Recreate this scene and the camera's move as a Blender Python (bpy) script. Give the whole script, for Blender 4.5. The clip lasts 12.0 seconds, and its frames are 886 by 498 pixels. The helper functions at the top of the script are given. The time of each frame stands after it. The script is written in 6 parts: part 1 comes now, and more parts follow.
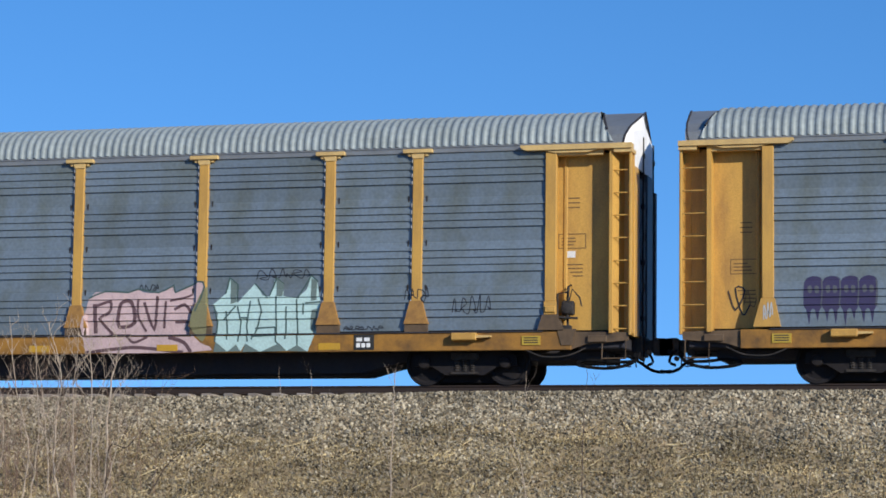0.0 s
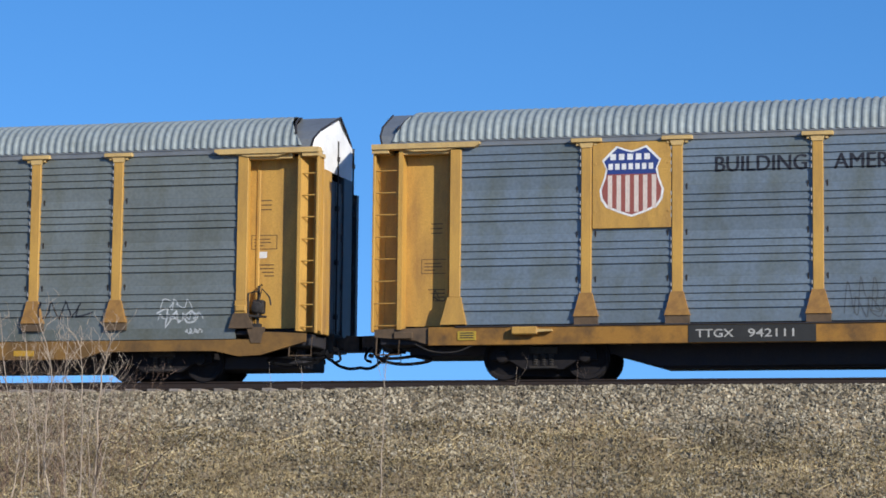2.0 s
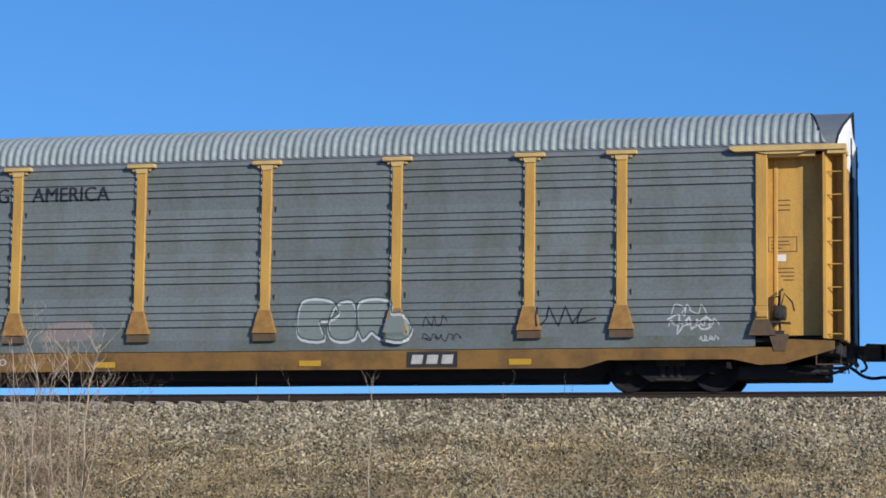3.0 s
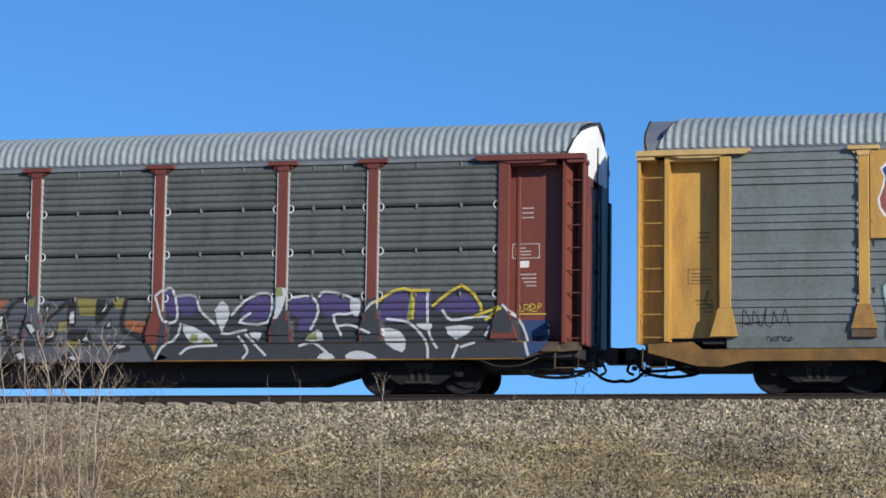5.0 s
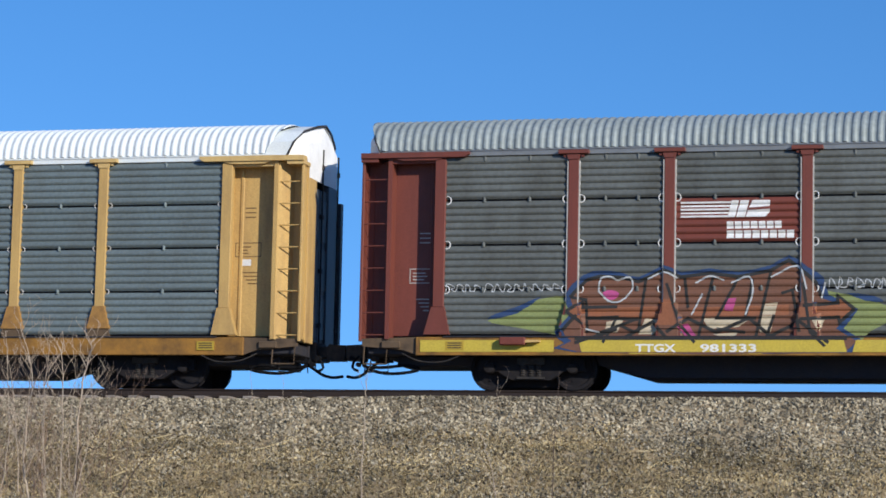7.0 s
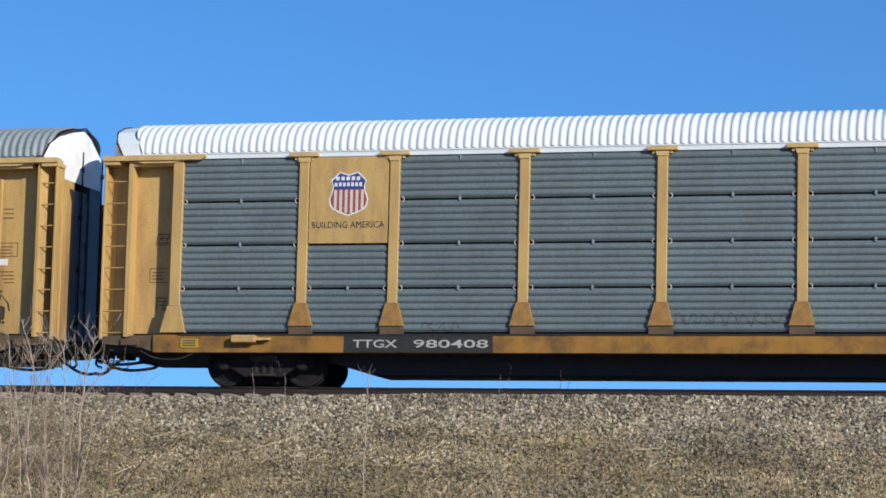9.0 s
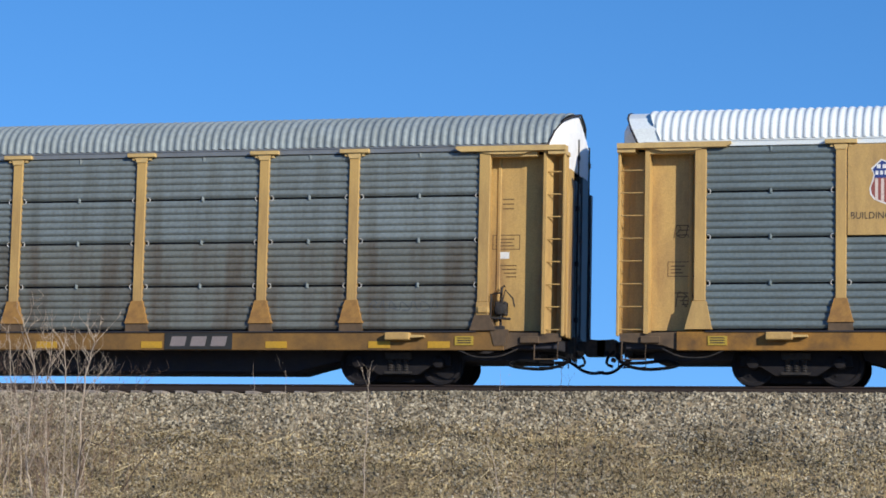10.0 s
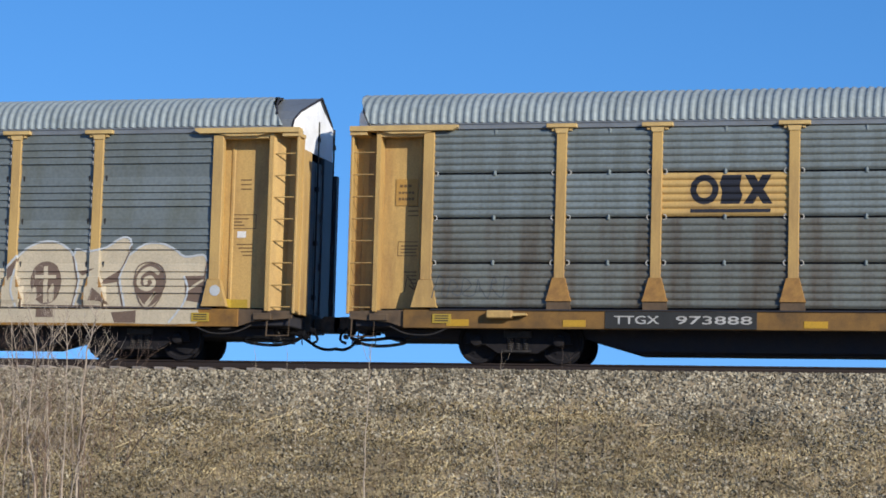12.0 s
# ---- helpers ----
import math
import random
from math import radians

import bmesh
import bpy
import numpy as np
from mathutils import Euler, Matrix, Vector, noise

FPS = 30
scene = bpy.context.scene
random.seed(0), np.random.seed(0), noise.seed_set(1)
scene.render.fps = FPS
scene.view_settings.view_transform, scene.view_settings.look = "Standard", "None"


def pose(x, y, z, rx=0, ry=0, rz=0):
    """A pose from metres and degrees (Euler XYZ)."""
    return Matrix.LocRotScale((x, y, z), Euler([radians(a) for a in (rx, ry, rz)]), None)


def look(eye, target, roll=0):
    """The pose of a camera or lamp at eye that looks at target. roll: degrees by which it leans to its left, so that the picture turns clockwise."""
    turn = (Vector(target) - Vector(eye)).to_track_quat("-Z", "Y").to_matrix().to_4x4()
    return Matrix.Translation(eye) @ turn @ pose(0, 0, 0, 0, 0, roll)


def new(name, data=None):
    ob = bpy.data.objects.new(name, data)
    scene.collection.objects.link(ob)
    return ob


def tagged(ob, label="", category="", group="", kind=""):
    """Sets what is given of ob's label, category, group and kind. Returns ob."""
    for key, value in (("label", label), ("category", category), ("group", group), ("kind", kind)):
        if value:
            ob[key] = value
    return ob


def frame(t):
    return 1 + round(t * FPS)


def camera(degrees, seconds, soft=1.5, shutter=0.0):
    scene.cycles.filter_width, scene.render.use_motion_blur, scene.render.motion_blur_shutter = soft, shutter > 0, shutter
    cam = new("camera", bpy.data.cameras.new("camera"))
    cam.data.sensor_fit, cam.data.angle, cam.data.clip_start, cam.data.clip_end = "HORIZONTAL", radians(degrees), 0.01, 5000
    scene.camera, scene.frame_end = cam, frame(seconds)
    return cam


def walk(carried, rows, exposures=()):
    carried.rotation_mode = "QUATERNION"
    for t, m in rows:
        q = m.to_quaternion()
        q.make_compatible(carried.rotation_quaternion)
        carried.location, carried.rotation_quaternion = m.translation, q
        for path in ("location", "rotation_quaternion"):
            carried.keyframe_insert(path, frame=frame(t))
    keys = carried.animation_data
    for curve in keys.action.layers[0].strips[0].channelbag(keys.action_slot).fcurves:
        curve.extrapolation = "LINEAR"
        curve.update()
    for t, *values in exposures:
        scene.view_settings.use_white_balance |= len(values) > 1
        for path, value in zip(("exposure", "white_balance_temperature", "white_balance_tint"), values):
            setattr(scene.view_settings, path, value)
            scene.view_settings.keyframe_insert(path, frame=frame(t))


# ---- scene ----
# Camera: on foot at the bottom of a railway bank, long lens, held by hand.
# World: x along the track (the train runs towards +x), y away from the camera, z = 0 at the top of the rails.
EYE = (0.0, -51.5, -3.43)
cam = camera(19.77, 12.0, soft=1.7)
AIM = [  # seconds, yaw, pitch, roll
    (0.0, 15.582, 6.693, 0.734),
    (0.5, 15.580, 6.772, 0.900),
    (1.0, 15.606, 6.678, 0.785),
    (1.5, 15.500, 6.650, 0.680),
    (2.0, 15.359, 6.577, 0.623),
    (2.5, 15.083, 6.745, 0.599),
    (4.5, 15.291, 6.956, 1.011),
    (5.0, 15.333, 6.900, 0.799),
    (5.5, 15.200, 6.924, 0.858),
    (6.0, 15.037, 6.840, 1.193),
    (6.5, 14.923, 6.812, 1.264),
    (8.5, 15.239, 6.786, 1.100),
    (9.0, 15.021, 6.756, 1.314),
    (9.5, 15.003, 6.619, 1.338),
    (10.0, 15.028, 6.691, 1.227),
    (10.5, 15.042, 6.678, 1.335),
    (11.0, 15.092, 6.500, 1.606),
    (11.5, 15.141, 6.217, 1.452),
    (12.0, 15.061, 6.192, 1.592),
]
walk(cam, [(t, pose(*EYE, 90 + pitch, 0, yaw) @ pose(0, 0, 0, 0, 0, roll)) for t, yaw, pitch, roll in AIM])

# Train: distance run along x at each time (11.4 m/s, slightly uneven).
RUN = [(0.0, 0.22), (0.5, 5.91), (1.0, 11.58), (1.5, 17.25), (2.0, 22.54), (2.5, 28.22), (4.5, 51.52), (5.0, 57.26), (5.5, 63.11),
       (6.0, 68.88), (6.5, 74.67), (8.5, 97.80), (9.0, 103.55), (9.5, 109.30), (10.0, 115.02), (10.5, 120.80), (11.0, 126.55), (11.5, 132.30), (12.0, 138.00)]
CENTRES = [4.34, -24.4, -53.35, -82.2, -111.25, -140.10, -169.0]

# ---- world, sun, exposure ----
world = bpy.data.worlds.new("sky")
scene.world = world
world.use_nodes = True
wn, wl = world.node_tree.nodes, world.node_tree.links
SUN = Vector((0.735, -0.565, 0.375)).normalized()
sky = wn.new("ShaderNodeTexSky")
sky.sky_type = 'NISHITA'
sky.sun_disc = False
sky.sun_elevation = math.asin(SUN.z)
sky.sun_rotation = math.atan2(SUN.x, SUN.y)
sky.air_density, sky.dust_density, sky.ozone_density = 1.0, 0.0, 3.0
tc = wn.new("ShaderNodeTexCoord")
lift = wn.new("ShaderNodeVectorMath")
lift.operation = 'MULTIPLY_ADD'
lift.inputs[1].default_value = (1, 1, 1.0)
lift.inputs[2].default_value = (0, 0, 0.21)
wl.new(tc.outputs["Generated"], lift.inputs[0])
wl.new(lift.outputs[0], sky.inputs[0])
tone = wn.new("ShaderNodeHueSaturation")
tone.inputs["Hue"].default_value, tone.inputs["Saturation"].default_value, tone.inputs["Value"].default_value = 0.506, 1.27, 1.34
wl.new(sky.outputs[0], tone.inputs["Color"])
wl.new(tone.outputs[0], wn["Background"].inputs[0])
wn["Background"].inputs[1].default_value = 0.15
sun = new("sun", bpy.data.lights.new("sun", 'SUN'))
sun.data.energy, sun.data.angle, sun.data.color = 5.0, radians(0.53), (1.0, 0.94, 0.85)
sun.matrix_world = look((0, 0, 0), -SUN)
scene.view_settings.exposure = 0.0


# ---- materials ----
def material(name, colour, rough=0.6, metal=0.0, dirt=None, amount=0.3, scale=3.0, grain=40.0, bump=0.0, streak=1.0, vary=0.0, spec=0.4):
    """A painted or weathered surface: base colour, stains towards dirt at one scale, grain at another, fine relief."""
    m = bpy.data.materials.new(name)
    m.use_nodes = True
    n, l = m.node_tree.nodes, m.node_tree.links
    b = n["Principled BSDF"]
    b.inputs["Roughness"].default_value, b.inputs["Metallic"].default_value = rough, metal
    b.inputs["Specular IOR Level"].default_value = spec
    co = n.new("ShaderNodeTexCoord")
    mp = n.new("ShaderNodeMapping")
    mp.inputs["Scale"].default_value = (1.0, 1.0, 1.0 / streak)
    l.new(co.outputs["Object"], mp.inputs[0])
    big, small = n.new("ShaderNodeTexNoise"), n.new("ShaderNodeTexNoise")
    big.inputs["Scale"].default_value, big.inputs["Detail"].default_value, big.inputs["Roughness"].default_value = scale, 5, 0.65
    small.inputs["Scale"].default_value, small.inputs["Detail"].default_value = grain, 3
    l.new(mp.outputs[0], big.inputs[0])
    l.new(co.outputs["Object"], small.inputs[0])
    ramp = n.new("ShaderNodeMapRange")
    ramp.inputs[1].default_value, ramp.inputs[2].default_value = 0.42, 0.72
    ramp.inputs[3].default_value, ramp.inputs[4].default_value = 0.0, amount
    l.new(big.outputs[0], ramp.inputs[0])
    mix = n.new("ShaderNodeMix")
    mix.data_type = 'RGBA'
    mix.inputs[6].default_value = (*colour, 1)
    mix.inputs[7].default_value = (*(dirt or [c * 0.45 for c in colour]), 1)
    l.new(ramp.outputs[0], mix.inputs[0])
    hsv = n.new("ShaderNodeHueSaturation")
    gr = n.new("ShaderNodeMapRange")
    gr.inputs[1].default_value, gr.inputs[2].default_value, gr.inputs[3].default_value, gr.inputs[4].default_value = 0.3, 0.7, 0.88, 1.12
    l.new(small.outputs[0], gr.inputs[0])
    value = gr.outputs[0]
    if vary:
        info, vr, mul = n.new("ShaderNodeObjectInfo"), n.new("ShaderNodeMapRange"), n.new("ShaderNodeMath")
        vr.inputs[3].default_value, vr.inputs[4].default_value = 1 - vary, 1 + vary
        mul.operation = 'MULTIPLY'
        l.new(info.outputs["Random"], vr.inputs[0])
        l.new(vr.outputs[0], mul.inputs[0])
        l.new(value, mul.inputs[1])
        value = mul.outputs[0]
    l.new(value, hsv.inputs["Value"])
    l.new(mix.outputs[2], hsv.inputs["Color"])
    l.new(hsv.outputs[0], b.inputs["Base Color"])
    if bump:
        bp = n.new("ShaderNodeBump")
        bp.inputs["Strength"].default_value, bp.inputs["Distance"].default_value = 0.6, bump
        l.new(small.outputs[0], bp.inputs["Height"])
        l.new(bp.outputs[0], b.inputs["Normal"])
    return m


YELLOW = material("yellow_paint", (0.50, 0.285, 0.062), 0.6, dirt=(0.24, 0.13, 0.045), amount=0.75, scale=2.2, streak=4, bump=0.001)
YELLOW_OLD = material("faded_yellow_paint", (0.49, 0.315, 0.108), 0.65, dirt=(0.26, 0.155, 0.065), amount=0.75, scale=2.2, streak=4, bump=0.001)
YELLOW_RUST = material("rust_streaked_yellow_paint", (0.47, 0.30, 0.10), 0.7, dirt=(0.17, 0.09, 0.045), amount=0.95, scale=1.5, streak=5, bump=0.001)
YELLOWS = (YELLOW, YELLOW_OLD, YELLOW_RUST)
CAP = material("chalky_yellow_cap_paint", (0.56, 0.385, 0.15), 0.7, dirt=(0.33, 0.21, 0.09), amount=0.6, scale=3.0, bump=0.001)
FOOT = material("rust_stained_yellow_paint", (0.35, 0.185, 0.048), 0.75, dirt=(0.15, 0.075, 0.03), amount=0.9, scale=2.6, bump=0.002)
SILL = material("worn_yellow_sill_paint", (0.30, 0.145, 0.025), 0.75, dirt=(0.08, 0.045, 0.02), amount=0.95, scale=1.5, bump=0.002)
BROWN = material("red_brown_paint", (0.16, 0.042, 0.028), 0.6, dirt=(0.07, 0.025, 0.02), amount=0.5, scale=1.5, streak=3, bump=0.001)
BLACK = material("black_underframe", (0.031, 0.031, 0.038), 0.85, dirt=(0.05, 0.042, 0.038), amount=0.6, scale=2.0, spec=0.2)
WHEEL = material("oily_black_wheel", (0.013, 0.012, 0.014), 0.85, dirt=(0.028, 0.022, 0.018), amount=0.5, scale=5.0, spec=0.2)
IRON = material("dusty_iron", (0.02, 0.018, 0.017), 0.8, dirt=(0.07, 0.055, 0.042), amount=0.7, scale=4, bump=0.003)
PANEL_A = material("galvanised_panel_blue_grey", (0.155, 0.196, 0.228), 0.5, 0.25, dirt=(0.115, 0.128, 0.105), amount=0.9, scale=1.1, streak=2, vary=0.09, grain=14)
PANEL_C = material("galvanised_panel_dull_grey", (0.15, 0.172, 0.168), 0.55, 0.15, dirt=(0.11, 0.115, 0.085), amount=0.9, scale=1.2, streak=3, vary=0.09, grain=14)
PANEL_B = material("galvanised_panel_grey", (0.145, 0.181, 0.184), 0.55, 0.2, dirt=(0.115, 0.13, 0.125), amount=0.7, scale=1.1, streak=3, vary=0.06, grain=14)
PANEL_S = material("streaked_panel_grey", (0.178, 0.208, 0.205), 0.55, 0.15, dirt=(0.105, 0.107, 0.09), amount=0.8, scale=2.6, streak=9, vary=0.06, grain=14)
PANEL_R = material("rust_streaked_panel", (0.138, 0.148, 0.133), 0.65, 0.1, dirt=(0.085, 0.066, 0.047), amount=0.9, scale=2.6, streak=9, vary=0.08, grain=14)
SILL_LOW = material("grimy_yellow_sill_paint", (0.21, 0.11, 0.028), 0.8, dirt=(0.06, 0.038, 0.02), amount=0.9, scale=1.2, bump=0.002)
PANEL_N = material("dull_dark_panel", (0.118, 0.128, 0.120), 0.6, 0.2, dirt=(0.065, 0.065, 0.055), amount=0.8, scale=0.9, streak=3, vary=0.08, grain=12)
ROOF = material("galvanised_roof", (0.265, 0.302, 0.30), 0.65, 0.15, dirt=(0.185, 0.21, 0.20), amount=0.6, scale=1.0, grain=9)
ROOF_W = material("white_roof_paint", (0.69, 0.735, 0.725), 0.5, dirt=(0.6, 0.6, 0.58), amount=0.4, scale=1.0)
WHITE = material("white_end_paint", (0.82, 0.82, 0.80), 0.55, dirt=(0.55, 0.53, 0.48), amount=0.4, scale=2.0)
HOODGREY = material("bare_grey_hood", (0.22, 0.235, 0.24), 0.5, 0.3, dirt=(0.14, 0.14, 0.14), amount=0.6, scale=2)
DOOR = material("grey_end_door", (0.085, 0.095, 0.105), 0.5, 0.2, dirt=(0.05, 0.052, 0.055), amount=0.5, scale=1.5)
STEEL = material("rail_steel", (0.045, 0.032, 0.026), 0.6, 0.5, dirt=(0.05, 0.03, 0.02), amount=0.6, scale=3)
GRIME = material("grimy_brown_steel", (0.115, 0.075, 0.042), 0.8, dirt=(0.03, 0.022, 0.017), amount=0.8, scale=2.5, bump=0.002)
HOSE = material("black_rubber", (0.006, 0.006, 0.007), 0.85, spec=0.15)
INK = material("black_stencil_paint", (0.012, 0.014, 0.022), 0.7, dirt=(0.04, 0.04, 0.045), amount=0.2, scale=5)
DIMWHITE = material("worn_white_lettering", (0.44, 0.43, 0.40), 0.75, dirt=(0.22, 0.20, 0.17), amount=0.6, scale=6)
CHALK = material("white_stencil_paint", (0.72, 0.72, 0.70), 0.7, dirt=(0.45, 0.43, 0.38), amount=0.5, scale=5)


# ---- building tools ----
def part(name, bm, mat, parent=None, label="", smooth=False):
    me = bpy.data.meshes.new(name)
    bmesh.ops.recalc_face_normals(bm, faces=bm.faces)
    for f in bm.faces:
        f.smooth = smooth
    bm.to_mesh(me)
    bm.free()
    me.materials.append(mat)
    ob = new(name, me)
    ob.parent = parent
    if label:
        ob["label"] = label
    return ob


def box(bm, x0, x1, y0, y1, z0, z1, bevel=0.0):
    b = bm if not bevel else bmesh.new()
    v = [b.verts.new((x, y, z)) for x in (x0, x1) for y in (y0, y1) for z in (z0, z1)]
    for q in ((0, 1, 3, 2), (4, 6, 7, 5), (0, 4, 5, 1), (2, 3, 7, 6), (0, 2, 6, 4), (1, 5, 7, 3)):
        b.faces.new([v[i] for i in q])
    if bevel:
        bmesh.ops.bevel(b, geom=b.edges[:], offset=bevel, segments=1, affect='EDGES')
        join(bm, b)
    return bm


def join(bm, other):
    """Adds other to bm and frees it."""
    other.verts.index_update()
    vs = [bm.verts.new(v.co) for v in other.verts]
    for f in other.faces:
        try:
            bm.faces.new([vs[v.index] for v in f.verts])
        except ValueError:
            pass
    other.free()


def prism(bm, outline, y0, y1):
    """A plate: outline in x and z, from y0 to y1."""
    a = [bm.verts.new((x, y0, z)) for x, z in outline]
    b = [bm.verts.new((x, y1, z)) for x, z in outline]
    bm.faces.new(a)
    bm.faces.new(b[::-1])
    for i in range(len(a)):
        j = (i + 1) % len(a)
        bm.faces.new((a[i], b[i], b[j], a[j]))
    return bm


def tube(bm, points, r, sides=8):
    """A round bar through points; r: one radius, or one for each point."""
    rings, pts = [], [Vector(p) for p in points]
    for i, p in enumerate(pts):
        d = (pts[min(i + 1, len(pts) - 1)] - pts[max(i - 1, 0)]).normalized()
        a = d.cross(Vector((0.3, 0.5, 1)) if abs(d.z) < 0.8 else Vector((1, 0.2, 0))).normalized()
        b = d.cross(a)
        rr = r[i] if isinstance(r, (list, tuple)) else r
        rings.append([bm.verts.new(p + rr * (math.cos(k * math.tau / sides) * a + math.sin(k * math.tau / sides) * b)) for k in range(sides)])
    for u, w in zip(rings, rings[1:]):
        for k in range(sides):
            bm.faces.new((u[k], u[(k + 1) % sides], w[(k + 1) % sides], w[k]))
    bm.faces.new(rings[0][::-1])
    bm.faces.new(rings[-1])
    return bm


def lathe(bm, profile, cx, cz, sides=32):
    """A turned form about an axis along y; profile: (radius, y)."""
    rings = [[bm.verts.new((cx + r * math.cos(k * math.tau / sides), y, cz + r * math.sin(k * math.tau / sides))) for k in range(sides)] for r, y in profile]
    for u, w in zip(rings, rings[1:]):
        for k in range(sides):
            bm.faces.new((u[k], u[(k + 1) % sides], w[(k + 1) % sides], w[k]))
    bm.faces.new(rings[0][::-1])
    bm.faces.new(rings[-1])
    return bm


# ---- autorack car: measures (x from the middle of the car, y = 0 at the near face of the posts, z above the rails) ----
POSTS = {"lapped": (-9.2, -7.28, -4.38, -1.45, 1.45, 4.38, 7.28, 9.24), "ribbed": (-9.25, -7.22, -4.38, -1.45, 1.45, 4.38, 7.22, 9.25)}
ENDPOST = {"lapped": 12.03, "ribbed": 12.13}
END, WIDE = 13.88, 3.0
Z0, Z1 = 1.12, 4.92          # side panels
ROWS_Z = [Z0 + (Z1 - Z0) * i / 4 for i in range(5)]


LAPS = (0.305, 0.468, 0.632, 0.796)   # lower edges of the overlapping boards, within one panel


def rib(z, kind):
    """How far a side panel stands back at height z."""
    u = ((z - Z0) / ((Z1 - Z0) / 4)) % 1.0
    if kind == "lapped":
        if u < LAPS[0] or u > 0.975:
            return 0.085
        below = [v for v in LAPS if v <= u][-1]
        above = [v for v in LAPS + (0.975,) if v > u][0]
        return 0.045 + 0.034 * (u - below) / (above - below)
    if u < 0.03 or u > 0.97:
        return 0.085
    w = ((u - 0.03) / 0.1567) % 1.0
    return 0.085 - 0.038 * (math.sin(w / 0.42 * math.pi / 2) if w < 0.42 else math.cos((w - 0.42) / 0.58 * math.pi / 2))


def breaks(kind):
    """Heights at which a panel bends, within one panel (0 to 1)."""
    if kind == "lapped":
        return sorted({0, 0.03, 0.97, 0.98, 1, *(v + d for v in LAPS for d in (-0.002, 0.002, 0.05, 0.11))})
    return sorted({0, 0.03, *(round(0.03 + 0.1567 * (k + w / 8), 4) for k in range(6) for w in range(9)), 0.97, 1})


def side_panel(width, row, kind):
    bm = bmesh.new()
    h = (Z1 - Z0) / 4
    gap = 0.024 if kind == "ribbed" else 0.0
    zs = [min(max(ROWS_Z[row] + h * u, ROWS_Z[row] + gap), ROWS_Z[row + 1] - gap) for u in breaks(kind)]
    front, back = [], []
    for z in zs:
        y = rib(min(max(z, ROWS_Z[row] + 1e-4), ROWS_Z[row + 1] - 1e-4), kind)
        front.append([bm.verts.new((x, y, z)) for x in (-width / 2, width / 2)])
    for z in (zs[0], zs[-1]):
        back.append([bm.verts.new((x, 0.16, z)) for x in (-width / 2, width / 2)])
    for a, b in zip(front, front[1:]):
        bm.faces.new((a[0], a[1], b[1], b[0]))
    bm.faces.new((back[0][0], back[0][1], front[0][1], front[0][0]))
    bm.faces.new((front[-1][0], front[-1][1], back[1][1], back[1][0]))
    bm.faces.new((back[0][0], back[0][1], back[1][1], back[1][0]))
    return bm


def roof_bm(kind="lapped", plain=False):
    """Transverse corrugations; the ends follow the slanted edge of the hood, or run to it where there is no plain cap."""
    bm = bmesh.new()
    prof = []
    for i in range(17):
        a = math.pi * i / 16
        prof.append((WIDE / 2 - math.copysign(abs(math.cos(a)) ** 0.8, math.cos(a)) * 1.46, 5.05 + 0.79 * math.sin(a) ** 0.85))
    pitch, n, half = 0.172, 9, 13.86
    steps = int(2 * half / pitch) * n
    grid = []
    for s in range(steps + 1):
        x = -half + 2 * half * s / steps
        k = 0.031 * (0.5 + 0.5 * math.tanh(3 * math.cos(math.tau * x / pitch)))
        row = []
        for i, (y, z) in enumerate(prof):
            d = Vector((0, y - 1.5, z - 4.6)).normalized()
            t = min(1.0, max(0.0, (z - 4.97) / 0.88))
            if kind == "lapped":
                lim = 13.02 + 0.50 * (1 - t)
            else:
                lim = 13.86 - 0.42 * (1 - t) - (0.5 if plain else 0.0)
            row.append(bm.verts.new((max(-lim, min(lim, x)), y + d.y * k, z + d.z * k)))
        grid.append(row)
    for a, b in zip(grid, grid[1:]):
        for i in range(16):
            if max(abs(a[i].co.x - b[i].co.x), abs(a[i + 1].co.x - b[i + 1].co.x)) > 1e-4:
                bm.faces.new((a[i], b[i], b[i + 1], a[i + 1]))
    bmesh.ops.delete(bm, geom=[v for v in bm.verts if not v.link_faces], context='VERTS')
    return bm


# ---- shared meshes, built once ----
MESH = {}


def shared(key, name, make, mat, parent, m=None, label="", smooth=False):
    """A part on a mesh that is built once for each key."""
    if key not in MESH:
        ob = part(name, make(), mat, None, "", smooth)
        MESH[key] = ob.data
    else:
        ob = new(name, MESH[key])
    ob.parent = parent
    if label:
        ob["label"] = label
    if m is not None:
        ob.matrix_basis = m
    return ob


def post_bm():
    bm = bmesh.new()
    box(bm, -0.11, 0.11, 0.0, 0.15, 1.72, 4.90, 0.012)
    return bm


def foot_bm():
    """Flared foot of a post, on the sill."""
    bm = prism(bmesh.new(), [(-0.27, 1.26), (0.27, 1.26), (0.24, 1.34), (0.13, 1.75), (-0.13, 1.75), (-0.24, 1.34)], -0.03, 0.14)
    return bm


def bracket_bm():
    """Flat cap bar over a post on a short neck, with a small lug on either side."""
    bm = box(bmesh.new(), -0.325, 0.325, -0.055, 0.12, 4.912, 4.995, 0.008)
    prism(bm, [(-0.15, 4.906), (-0.115, 4.80), (0.115, 4.80), (0.15, 4.906)], -0.02, 0.14)
    for x in (-0.19, 0.19):
        box(bm, x - 0.03, x + 0.03, 0.0, 0.10, 4.85, 4.906)
    return bm


def clip_bm(r=0.046):
    """A pale bent clip that holds the corner of a panel."""
    pts = [(r * math.cos(a), 0.055, 1.15 * r * math.sin(a)) for a in [radians(70 + 220 * k / 8) for k in range(9)]]
    return tube(bmesh.new(), pts, 0.012, 5)


